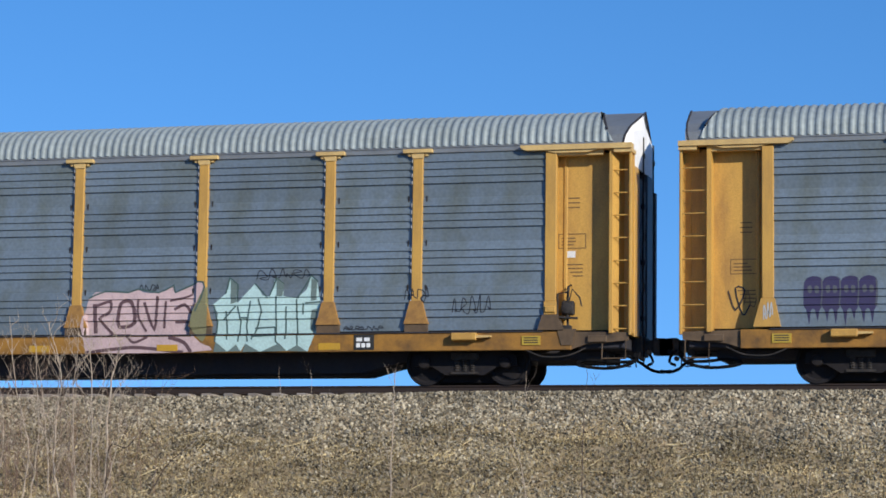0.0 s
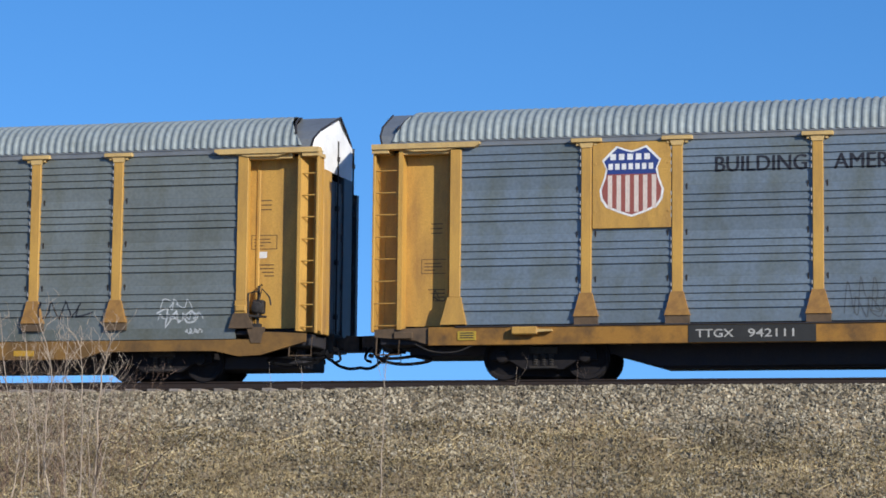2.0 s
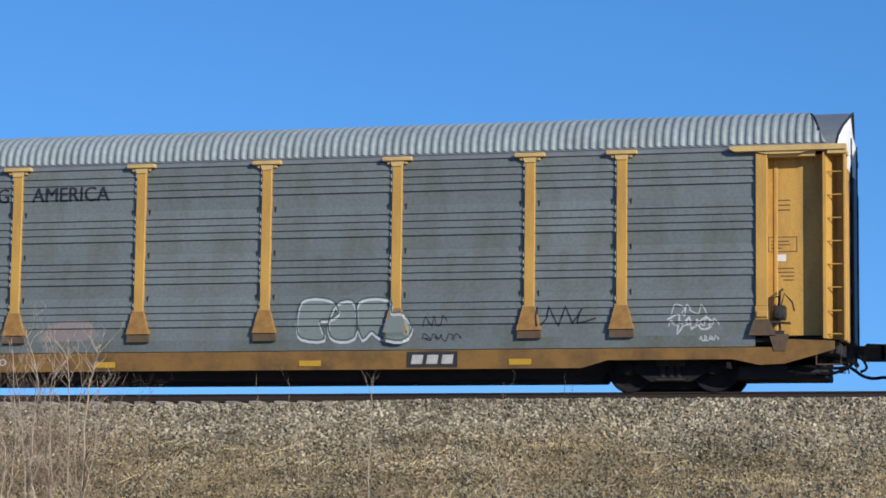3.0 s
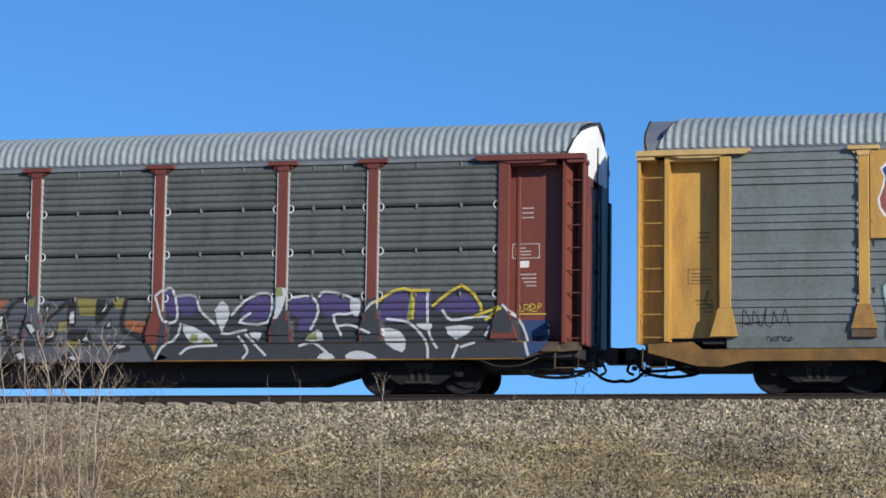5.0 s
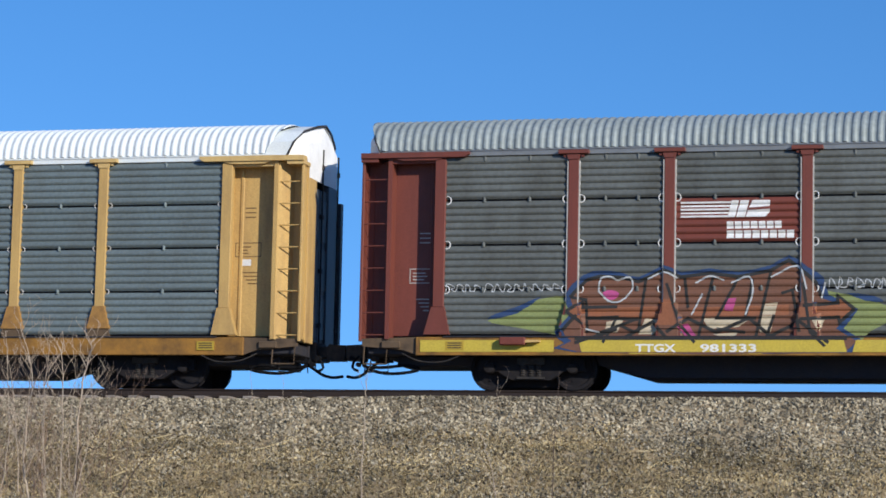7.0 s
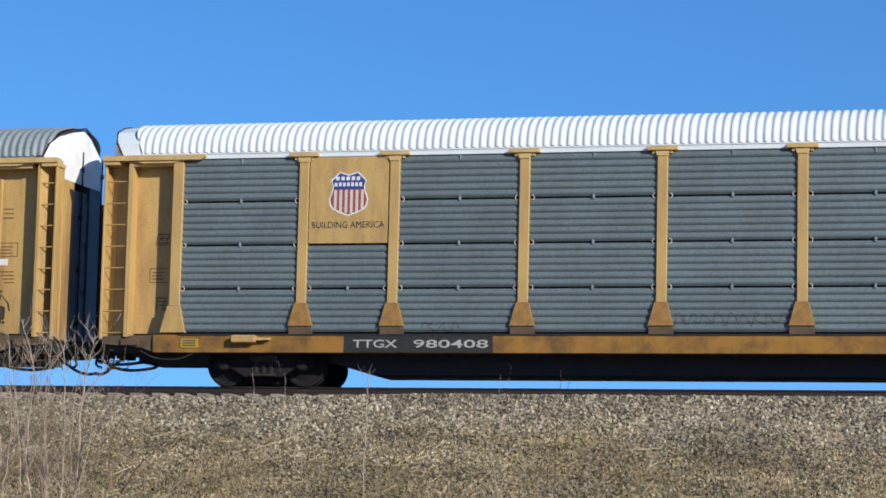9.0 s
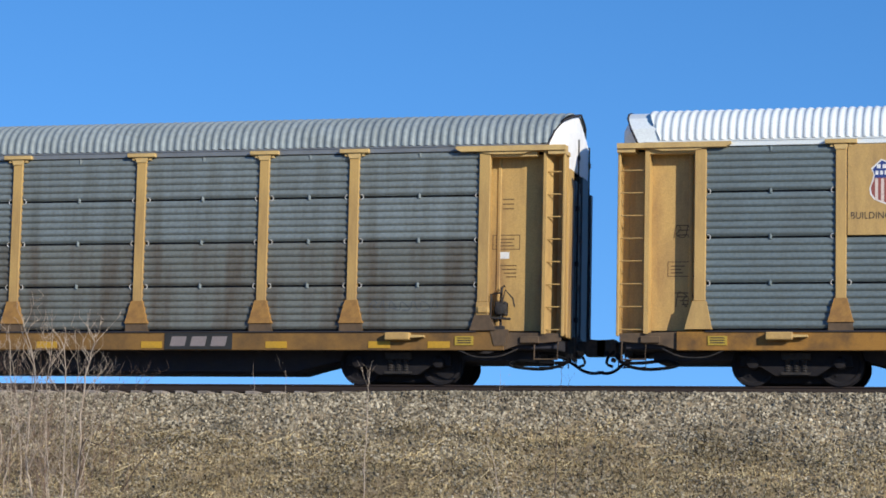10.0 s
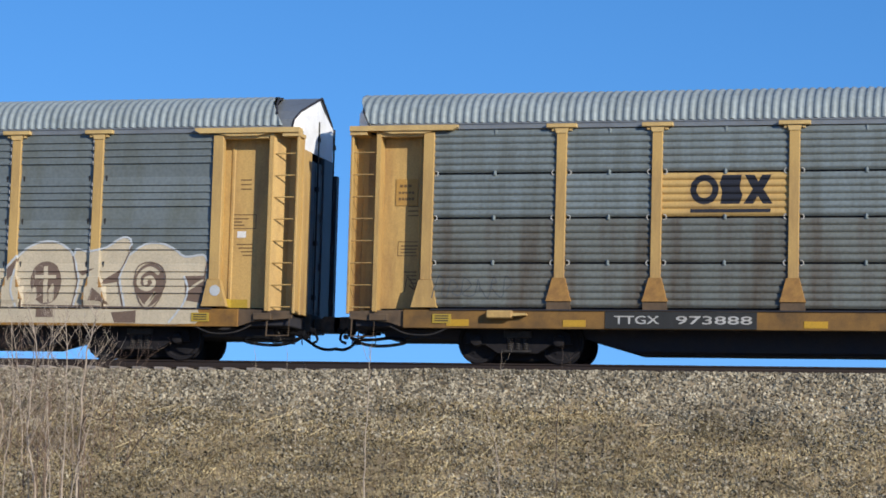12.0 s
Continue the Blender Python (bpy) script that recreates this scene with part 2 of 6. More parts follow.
def lug_bm():
    bm = box(bmesh.new(), -0.035, 0.035, 0.045, 0.09, -0.06, 0.05, 0.012)
    return tube(bm, [(0, 0.045, -0.04), (0, 0.045, 0.06)], 0.014, 6)


def end_plate_bm():
    """The pressed plate that fills the recess beside the ladder; x = 0 at its end-post edge, to +1.1."""
    sec = [(0.0, 0.10), (0.03, 0.10), (0.03, 0.36), (0.20, 0.36), (0.22, 0.335), (0.27, 0.335), (0.29, 0.36), (1.42, 0.36), (1.42, 0.44), (0.0, 0.44)]
    bm = bmesh.new()
    lo = [bm.verts.new((x, y, 1.12)) for x, y in sec]
    hi = [bm.verts.new((x, y, 4.86)) for x, y in sec]
    bm.faces.new(lo)
    bm.faces.new(hi[::-1])
    for i in range(len(sec)):
        j = (i + 1) % len(sec)
        bm.faces.new((lo[i], hi[i], hi[j], lo[j]))
    return bm


def niche_bm(steep=False):
    """Ladder niche: flange, a plate slanting inwards and a flat back; x = 0 at the flange, to +0.62."""
    sec = [(0.0, 0.02), (0.09, 0.02), (0.10, 0.05), *([(0.13, 0.43), (0.66, 0.43)] if steep else [(0.36, 0.38), (0.66, 0.38)]), (0.66, 0.44), (0.0, 0.45)]
    bm = bmesh.new()
    lo = [bm.verts.new((x, y, 1.03)) for x, y in sec]
    hi = [bm.verts.new((x, y, 4.88)) for x, y in sec]
    bm.faces.new(lo)
    bm.faces.new(hi[::-1])
    for i in range(len(sec)):
        j = (i + 1) % len(sec)
        bm.faces.new((lo[i], hi[i], hi[j], lo[j]))
    return bm


def stile_bm():
    bm = box(bmesh.new(), -0.03, 0.03, 0.03, 0.12, 0.98, 4.86, 0.012)
    return box(bm, -0.025, 0.0, 0.12, 0.42, 1.05, 4.86)


def rung_bm():
    return tube(bmesh.new(), [(0.06, 0.08, 0.0), (0.64, 0.08, 0.0)], 0.015, 6)


def beam_bm():
    """Top beam over the end recess, with a hanging angle under it; x from 0 to 2.2 (the outer end)."""
    bm = prism(bmesh.new(), [(0.0, 4.95), (0.10, 4.89), (2.38, 4.89), (2.38, 5.0), (0.0, 5.0)], -0.07, 0.20)
    box(bm, 0.55, 1.75, 0.05, 0.20, 4.78, 4.89)
    prism(bm, [(0.45, 4.89), (0.75, 4.83), (1.45, 4.83), (1.7, 4.89)], -0.03, 0.05)
    box(bm, 2.0, 2.38, -0.03, 0.44, 4.81, 4.89)
    return bm


HOOD = [(0.05, 4.97), (0.06, 5.30), (0.40, 5.58), (1.0, 5.77), (1.5, 5.87), (2.0, 5.77), (2.60, 5.58), (2.94, 5.30), (2.95, 4.97)]
SLANT = {"lapped": 0.20, "ribbed": 0.42}


LOWHOOD = [(0.05, 4.97), (0.06, 5.18), (0.40, 5.42), (1.0, 5.67), (1.5, 5.87), (2.0, 5.67), (2.60, 5.42), (2.94, 5.18), (2.95, 4.97)]


def hood_ring(kind, k=1.0, lift=0.0):
    """Outer edge of the roof: at the gable on the ridge, set back towards the eaves; x = 0 at the gable."""
    return [(-SLANT[kind] * (1 - min(1.0, max(0.0, (z - 4.97) / 0.88))), 1.5 + (y - 1.5) * k, 4.97 + (z - 4.97) * k + lift) for y, z in (LOWHOOD if kind == "lapped" else HOOD)]


def hood_bm(kind):
    """Plain sheet cap between the corrugated roof and the slanted end; x = 0 at the gable."""
    bm = bmesh.new()
    outer = hood_ring(kind, 1.0, 0.01)
    deep = 0.80 if kind == "lapped" else 0.62
    inner = [(x - deep - (0.10 if kind == "lapped" else 0.0) + (0.62 if kind == "lapped" else 0.12) * (1 - min(1.0, (z - 4.97) / 0.88)), y, z) for x, y, z in outer]
    inner = [(min(i[0], o[0] - 0.05), i[1], i[2]) for i, o in zip(inner, outer)]
    rings = [[bm.verts.new(p) for p in ring] for ring in (inner, outer, [(x - 0.02, 1.5 + (y - 1.5) * 0.96, z - 0.04) for x, y, z in outer])]
    for a, b in zip(rings, rings[1:]):
        for i in range(len(HOOD) - 1):
            bm.faces.new((a[i], b[i], b[i + 1], a[i + 1]))
    return bm


def lip_bm(kind):
    """Dark rolled edge round the end of the roof."""
    return tube(bmesh.new(), [(x + 0.012, y, z) for x, y, z in hood_ring(kind, 1.0, 0.012)], 0.024, 6)


def bow_bm():
    """Dark bow where the corrugated roof meets the plain cap."""
    pts = []
    for (x, y, z), (_, top) in zip(hood_ring("lapped", 1.0, 0.0), HOOD):
        t = min(1.0, max(0.0, (z - 5.0) / 0.88))
        if y < 1.6 and z > 5.0:
            pts.append((x - 0.90 + 0.66 * (1 - t), y - 0.01, top + 0.022))
    return tube(bmesh.new(), smooth_line(pts, 3), 0.024, 6)


def gable_bm(kind):
    """White head of the end wall: its sides lean back to the slanted edge of the roof."""
    bm = bmesh.new()
    top = [bm.verts.new(p) for p in hood_ring(kind, 0.98, -0.01)]
    mid = [bm.verts.new((0.0, min(2.56, max(0.44, y)), 4.99 + 0.55 * (z - 4.97))) for y, z in HOOD]
    low = [bm.verts.new((0.0, min(2.56, max(0.44, y)), 4.60)) for y, z in HOOD]
    for a, b in ((top, mid), (mid, low)):
        for i in range(len(a) - 1):
            try:
                bm.faces.new((a[i], b[i], b[i + 1], a[i + 1]))
            except ValueError:
                pass
    bmesh.ops.remove_doubles(bm, verts=bm.verts[:], dist=0.0005)
    bmesh.ops.solidify(bm, geom=bm.faces[:], thickness=0.03)
    return bm


def door_leaf_bm(y0, y1):
    bm = box(bmesh.new(), -0.06, 0.0, y0, y1, 1.0, 4.45, 0.01)
    n = 3
    for i in range(n):
        a, b = 1.15 + i * 1.08, 1.15 + i * 1.08 + 0.92
        box(bm, 0.0, 0.02, y0 + 0.10, y1 - 0.10, a, b, 0.008)
    return bm


def rod_bm():
    bm = tube(bmesh.new(), [(0.05, 0, 0.95), (0.05, 0, 5.35)], 0.022, 6)
    for z in (1.4, 2.6, 3.8, 4.9):
        box(bm, 0.0, 0.08, -0.05, 0.05, z, z + 0.10)
    return bm


def corner_bm():
    return box(bmesh.new(), -0.12, 0.035, 0.42, 1.06, 1.0, 4.60, 0.01)


def bar_bm():
    bm = tube(bmesh.new(), [(0.05, 0.02, 0.98), (0.05, 0.02, 3.9), (0.0, 0.06, 4.05)], 0.02, 6)
    box(bm, 0.0, 0.06, 0.0, 0.06, 2.1, 2.16)
    return bm


def sill_bm():
    return box(bmesh.new(), -12.6, 12.6, 0.02, 0.12, 0.685, 1.07, 0.01)


def sill_end_bm():
    """Dark tapered end of the sill with its bent grab under the corner; x from 0 outwards."""
    bm = prism(bmesh.new(), [(0.0, 1.07), (1.2, 1.04), (1.2, 0.88), (0.3, 0.80), (0.0, 0.70)], 0.08, 0.16)
    box(bm, 0.35, 0.75, 0.02, 0.09, 0.84, 0.98, 0.01)
    return bm


def underframe_bm(flat=7.75, top=8.75, edge=8.9):
    out = [(-edge, 0.66), (-top, 0.52), (-flat, 0.24), (flat, 0.24), (top, 0.52), (edge, 0.66), (12.4, 0.66), (13.75, 0.72), (13.75, 0.98), (-13.75, 0.98), (-13.75, 0.72), (-12.4, 0.66)]
    bm = prism(bmesh.new(), out, 1.05, 1.95)
    box(bm, -12.5, 12.5, 0.13, 2.87, 0.98, 1.05)
    return bm


def skirt_bm():
    return prism(bmesh.new(), [(-8.9, 0.56), (-7.75, 0.28), (7.75, 0.28), (8.9, 0.56), (8.9, 0.98), (-8.9, 0.98)], -0.035, 0.035)


def end_sill_bm():
    return box(bmesh.new(), -0.5, 0.5, 0.2, 2.8, 0.72, 0.98, 0.02)


def fascia_bm():
    bm = box(bmesh.new(), -13.5, 13.5, 0.05, 0.12, 4.915, 5.04, 0.006)
    return box(bm, -13.3, 13.3, 0.03, 0.12, 5.02, 5.05)


def coupler_bm():
    bm = box(bmesh.new(), -0.02, 0.32, 1.38, 1.62, 0.72, 0.98, 0.03)
    prism(bm, [(0.25, 0.66), (0.62, 0.66), (0.66, 0.72), (0.66, 1.0), (0.3, 1.02), (0.25, 0.96)], 1.28, 1.60)
    box(bm, -0.15, 0.05, 1.15, 1.85, 0.64, 1.06, 0.02)
    return bm


def hose_bm(side):
    """Air hose and electric loop under the coupler; x outwards."""
    a = [(-0.5, 0.95, 0.62), (-0.2, 0.95, 0.60), (0.05, 1.0, 0.46), (0.22, 1.1, 0.34), (0.42, 1.2, 0.29), (0.63, 1.3, 0.32)]
    bm = tube(bmesh.new(), smooth_line(a, 5), 0.034, 7)
    b = [(0.10, 0.55, 0.66), (0.0, 0.52, 0.48), (-0.45, 0.5, 0.46), (-0.95, 0.45, 0.50), (-1.22, 0.45, 0.42), (-0.95, 0.48, 0.35), (-0.5, 0.5, 0.33), (-0.1, 0.55, 0.42), (0.12, 0.62, 0.6)]
    tube(bm, smooth_line(b, 5), 0.034, 6)
    tube(bm, smooth_line([(0.18, 0.7, 0.72), (0.30, 0.7, 0.60), (0.34, 0.75, 0.46), (0.22, 0.8, 0.40)], 4), 0.03, 6)
    tube(bm, [(0.12, 0.9, 0.70), (0.12, 0.9, 0.40)], 0.014, 5)
    tube(bm, [(-0.05, 0.8, 0.66), (-0.02, 0.8, 0.36)], 0.014, 5)
    tube(bm, [(-0.55, 0.4, 0.66), (-0.55, 0.4, 0.36), (-0.05, 0.4, 0.35), (-0.05, 0.4, 0.55)], 0.014, 5)
    for x, z in ((0.02, 0.60), (0.16, 0.52), (0.30, 0.66)):
        lathe(bm, [(0.03, 0.5), (0.05, 0.5), (0.05, 0.62), (0.03, 0.62)], x, z, 8)
    return bm


def smooth_line(pts, n):
    p = [Vector(q) for q in pts]
    p = [2 * p[0] - p[1]] + p + [2 * p[-1] - p[-2]]
    out = []
    for i in range(1, len(p) - 2):
        for k in range(n):
            t = k / n
            out.append(0.5 * (2 * p[i] + (p[i + 1] - p[i - 1]) * t + (2 * p[i - 1] - 5 * p[i] + 4 * p[i + 1] - p[i + 2]) * t * t + (3 * p[i] - p[i - 1] - 3 * p[i + 1] + p[i + 2]) * t ** 3))
    return out + [p[-2]]


def stirrup_bm():
    """Bent step under the corner of the car."""
    return tube(bmesh.new(), [(-0.25, 0.10, 0.90), (-0.25, 0.05, 0.50), (0.25, 0.05, 0.50), (0.25, 0.10, 0.90)], 0.02, 6)


def sideframe_bm():
    """Cast side frame of a truck with its bearing boxes and spring nest."""
    bm = prism(bmesh.new(), [(-1.12, 0.62), (-1.15, 0.40), (-0.72, 0.38), (-0.42, 0.20), (0.42, 0.20), (0.72, 0.38), (1.15, 0.40), (1.12, 0.62), (0.5, 0.80), (-0.5, 0.80)], -0.07, 0.07)
    for x in (-0.89, 0.89):
        lathe(bm, [(0.04, -0.16), (0.11, -0.15), (0.13, -0.10), (0.13, 0.02)], x, 0.46, 14)
    return bm


def spring_bm():
    bm = bmesh.new()
    for x in (-0.17, 0.0, 0.17):
        tube(bm, [(x, -0.05, 0.27 + 0.025 * k) for k in range(11)], [0.068 if k % 2 else 0.048 for k in range(11)], 8)
    box(bm, -0.3, 0.3, -0.1, 0.1, 0.22, 0.27)
    box(bm, -0.3, 0.3, -0.12, 0.1, 0.52, 0.68, 0.02)
    return bm


def bolster_bm():
    bm = box(bmesh.new(), -0.2, 0.2, 0.1, 2.1, 0.50, 0.74)
    box(bm, -0.95, 0.95, 0.42, 1.78, 0.05, 0.70, 0.03)
    box(bm, -1.45, 1.45, 0.5, 1.7, 0.62, 0.90, 0.03)
    return box(bm, -0.6, 0.6, 0.9, 1.3, 0.55, 0.72)


WHEEL_R = 0.457


def wheelset_bm():
    """Two flanged wheels on their axle; the axle is at the origin, along y."""
    bm = tube(bmesh.new(), [(0, -1.0, 0), (0, 1.0, 0)], 0.075, 12)
    for s in (-1, 1):
        prof = [(0.12, 0.86), (0.14, 0.84), (0.36, 0.80), (0.40, 0.83), (WHEEL_R, 0.83), (WHEEL_R + 0.005, 0.715), (WHEEL_R + 0.028, 0.70), (WHEEL_R + 0.02, 0.68), (0.40, 0.68), (0.36, 0.72), (0.12, 0.70)]
        lathe(bm, [(r, s * y) for r, y in prof], 0, 0, 40)
    for k in range(4):
        a = k * math.pi / 2
        box(bm, 0.25 * math.cos(a) - 0.02, 0.25 * math.cos(a) + 0.02, -0.84, -0.80, 0.25 * math.sin(a) - 0.02, 0.25 * math.sin(a) + 0.02)
    return bm


WHEELSETS = []


def truck(car, x):
    t = shared("bolster", "truck", bolster_bm, WHEEL, car, pose(x, 0.4, 0))
    for y in (0.14, 2.06):
        shared("sideframe", "side_frame", sideframe_bm, WHEEL, t, pose(0, y, 0))
        shared("spring", "spring_nest", spring_bm, IRON, t, pose(0, y, 0))
    for dx in (-0.89, 0.89):
        w = shared("wheelset", "wheelset", wheelset_bm, WHEEL, t, pose(dx, 1.1, WHEEL_R))
        WHEELSETS.append((w, dx))
    return t


def end_of_car(car, s, paint, head, brake, kind, flange):
    """All that sits at one end; s = 1: the +x end, -1: the other. Parts are mirrored by turning the mesh maker's x."""
    def mir(make):
        def f():
            bm = make()
            if s < 0:
                bmesh.ops.scale(bm, vec=(-1, 1, 1), verts=bm.verts[:])
            return bm
        return f
    k = "R" if s > 0 else "L"
    e = 12.15 if kind == "lapped" and flange > 13.3 else ENDPOST[kind]
    shared(("plate", k, paint.name), "end_plate", mir(end_plate_bm), paint, car, pose(s * e, 0, 0))
    wide = (13.84 - flange) / 0.64
    def narrow(make):
        def f():
            bm = make()
            bmesh.ops.scale(bm, vec=(wide, 1, 1), verts=bm.verts[:])
            return bm
        return f
    shared(("niche", k, flange, paint.name), "ladder_panel", mir(narrow(lambda: niche_bm(s < 0))), paint, car, pose(s * flange, 0, 0))
    shared(("stile", paint.name), "ladder_stile", stile_bm, paint, car, pose(s * 13.84, 0, 0))
    for i in range(8):
        shared(("rung", k, flange, paint.name), "ladder_rung", mir(narrow(rung_bm)), paint, car, pose(s * flange, 0, 1.12 + 0.475 * i))
    shared(("endpost", paint.name), "end_post", lambda: box(bmesh.new(), -0.12, 0.12, 0.0, 0.16, 1.70, 4.86, 0.012), paint, car, pose(s * e, 0, 0))
    if brake:
        shared(("straightfoot", k, paint.name), "post_foot", lambda: box(bmesh.new(), -0.135, 0.135, -0.02, 0.15, 1.42, 1.70, 0.01), paint, car, pose(s * e, 0, 0))
        shared(("dirtyfoot", k), "post_base", mir(lambda: prism(bmesh.new(), [(-0.16, 1.42), (-0.26, 1.10), (0.30, 1.10), (0.16, 1.42)], -0.03, 0.15)), GRIME, car, pose(s * e, 0, 0), "grimy brown base of the end post")
    else:
        shared(("foot", k, paint.name), "post_foot", mir(lambda: prism(bmesh.new(), [(-0.14, 1.70), (0.14, 1.70), (0.30, 1.12), (-0.26, 1.12)][::-1], -0.03, 0.15)), paint, car, pose(s * e, 0, 0))
    shared(("beam", k, paint.name), "top_beam", mir(beam_bm), CAP if paint in YELLOWS else paint, car, pose(s * 11.5, 0, 0))
    if kind == "lapped" or head is ROOF_W:
        shared(("hood", k, head.name, kind), "roof_hood", mir(lambda: hood_bm(kind)), head, car, pose(s * 13.86, 0, 0))
    shared(("lip", k, kind), "roof_lip", mir(lambda: lip_bm(kind)), BLACK, car, pose(s * 13.86, 0, 0), "dark rolled edge of the roof")
    if kind == "lapped":
        shared(("bow", k), "roof_bow", mir(bow_bm), BLACK, car, pose(s * 13.86, 0, 0), "black bow across the roof end")
    shared(("gable", k, kind), "end_gable", mir(lambda: gable_bm(kind)), WHITE, car, pose(s * 13.82, 0, 0), "white painted head of the end wall")
    for y0, y1 in ((0.47, 1.48), (1.52, 2.53)):
        shared(("leaf", k, y0), "end_door", mir(lambda: door_leaf_bm(y0, y1)), DOOR, car, pose(s * 13.78, 0, 0), "grey folding end door leaf")
    for y in (1.5, 2.62):
        shared(("rod", k), "lock_rod", mir(rod_bm), IRON, car, pose(s * 13.78, y, 0))
    for y, m in ((0.0, paint), (1.52, DOOR)):
        shared(("corner", k, m.name), "corner_post", mir(corner_bm), m, car, pose(s * 13.8, y, 0))
    shared(("bar", paint.name, k), "grab_bar", mir(bar_bm), paint, car, pose(s * 13.8, 0.42, 0))
    shared(("farpanel", paint.name), "far_ladder_panel", lambda: box(bmesh.new(), -0.6, 0.0, 2.95, 3.12, 1.0, 4.35, 0.01), DOOR, car, pose(s * 13.82 + (0.6 if s < 0 else 0), 0, 0))
    shared(("coupler", k), "coupler", mir(coupler_bm), IRON, car, pose(s * 13.85, 0, 0))
    shared(("hose", k), "air_hose", mir(lambda: hose_bm(s)), HOSE, car, pose(s * 13.85, 0, 0))
    shared("stirrup", "step_stirrup", stirrup_bm, GRIME, car, pose(s * 13.5, 0, 0))
    if brake:
        shared(("brake", k), "brake_gear", mir(brake_bm), IRON, car, pose(s * 12.5, 0, 0))
        shared(("brakebox", k, paint.name), "brake_box", mir(brake_box_bm), paint, car, pose(s * 12.5, 0, 0))
        shared(("chain", k), "chain_bracket", mir(lambda: prism(bmesh.new(), [(-0.2, 1.12), (0.2, 1.12), (0.12, 0.78), (-0.1, 0.78)], 0.0, 0.09)), GRIME, car, pose(s * 12.5, 0, 0))


def brake_bm():
    """Hand-brake gear: housing in a bracket frame, wheel, lever and chain guide low on the end plate."""
    bm = box(bmesh.new(), -0.13, 0.13, 0.10, 0.29, 1.42, 1.72, 0.03)
    lathe(bm, [(0.03, 0.0), (0.10, 0.02), (0.125, 0.05), (0.125, 0.10)], 0.0, 1.55, 14)
    tube(bm, [(-0.20, 0.06, 1.34), (-0.20, 0.06, 1.86), (0.02, 0.06, 1.90)], 0.022, 6)
    tube(bm, [(-0.02, 0.2, 1.72), (0.0, 0.2, 2.02), (0.06, 0.22, 2.06)], 0.032, 6)
    tube(bm, [(0.04, 0.1, 1.72), (0.10, 0.1, 1.96), (0.26, 0.12, 1.78), (0.30, 0.12, 1.60)], 0.02, 6)
    tube(bm, [(-0.42, 0.02, 1.38), (0.24, 0.02, 1.34)], 0.026, 6)
    tube(bm, [(0.0, 0.12, 1.42), (0.02, 0.10, 1.06)], 0.03, 6)
    box(bm, -0.10, 0.10, 0.02, 0.14, 1.10, 1.20, 0.015)
    return bm


def brake_box_bm():
    return box(bmesh.new(), -0.46, -0.22, -0.06, 0.22, 1.46, 1.60, 0.02)


def mirrored(bm):
    bmesh.ops.scale(bm, vec=(-1, 1, 1), verts=bm.verts[:])
    return bm


def low_sill_bm():
    """Deeper sill of a low-level car, cut out over the trucks."""
    half = [(8.4, 0.46), (8.95, 0.62), (11.55, 0.62), (12.1, 0.50), (12.6, 0.52), (13.62, 0.80), (13.62, 0.98), (12.7, 1.02), (12.5, 0.86)]
    out = half + [(-x, z) for x, z in half[::-1]]
    bm = prism(bmesh.new(), out, 0.02, 0.12)
    return bm


def band_bm():
    return box(bmesh.new(), -12.0, 12.0, 0.085, 0.165, 0.88, 1.12)


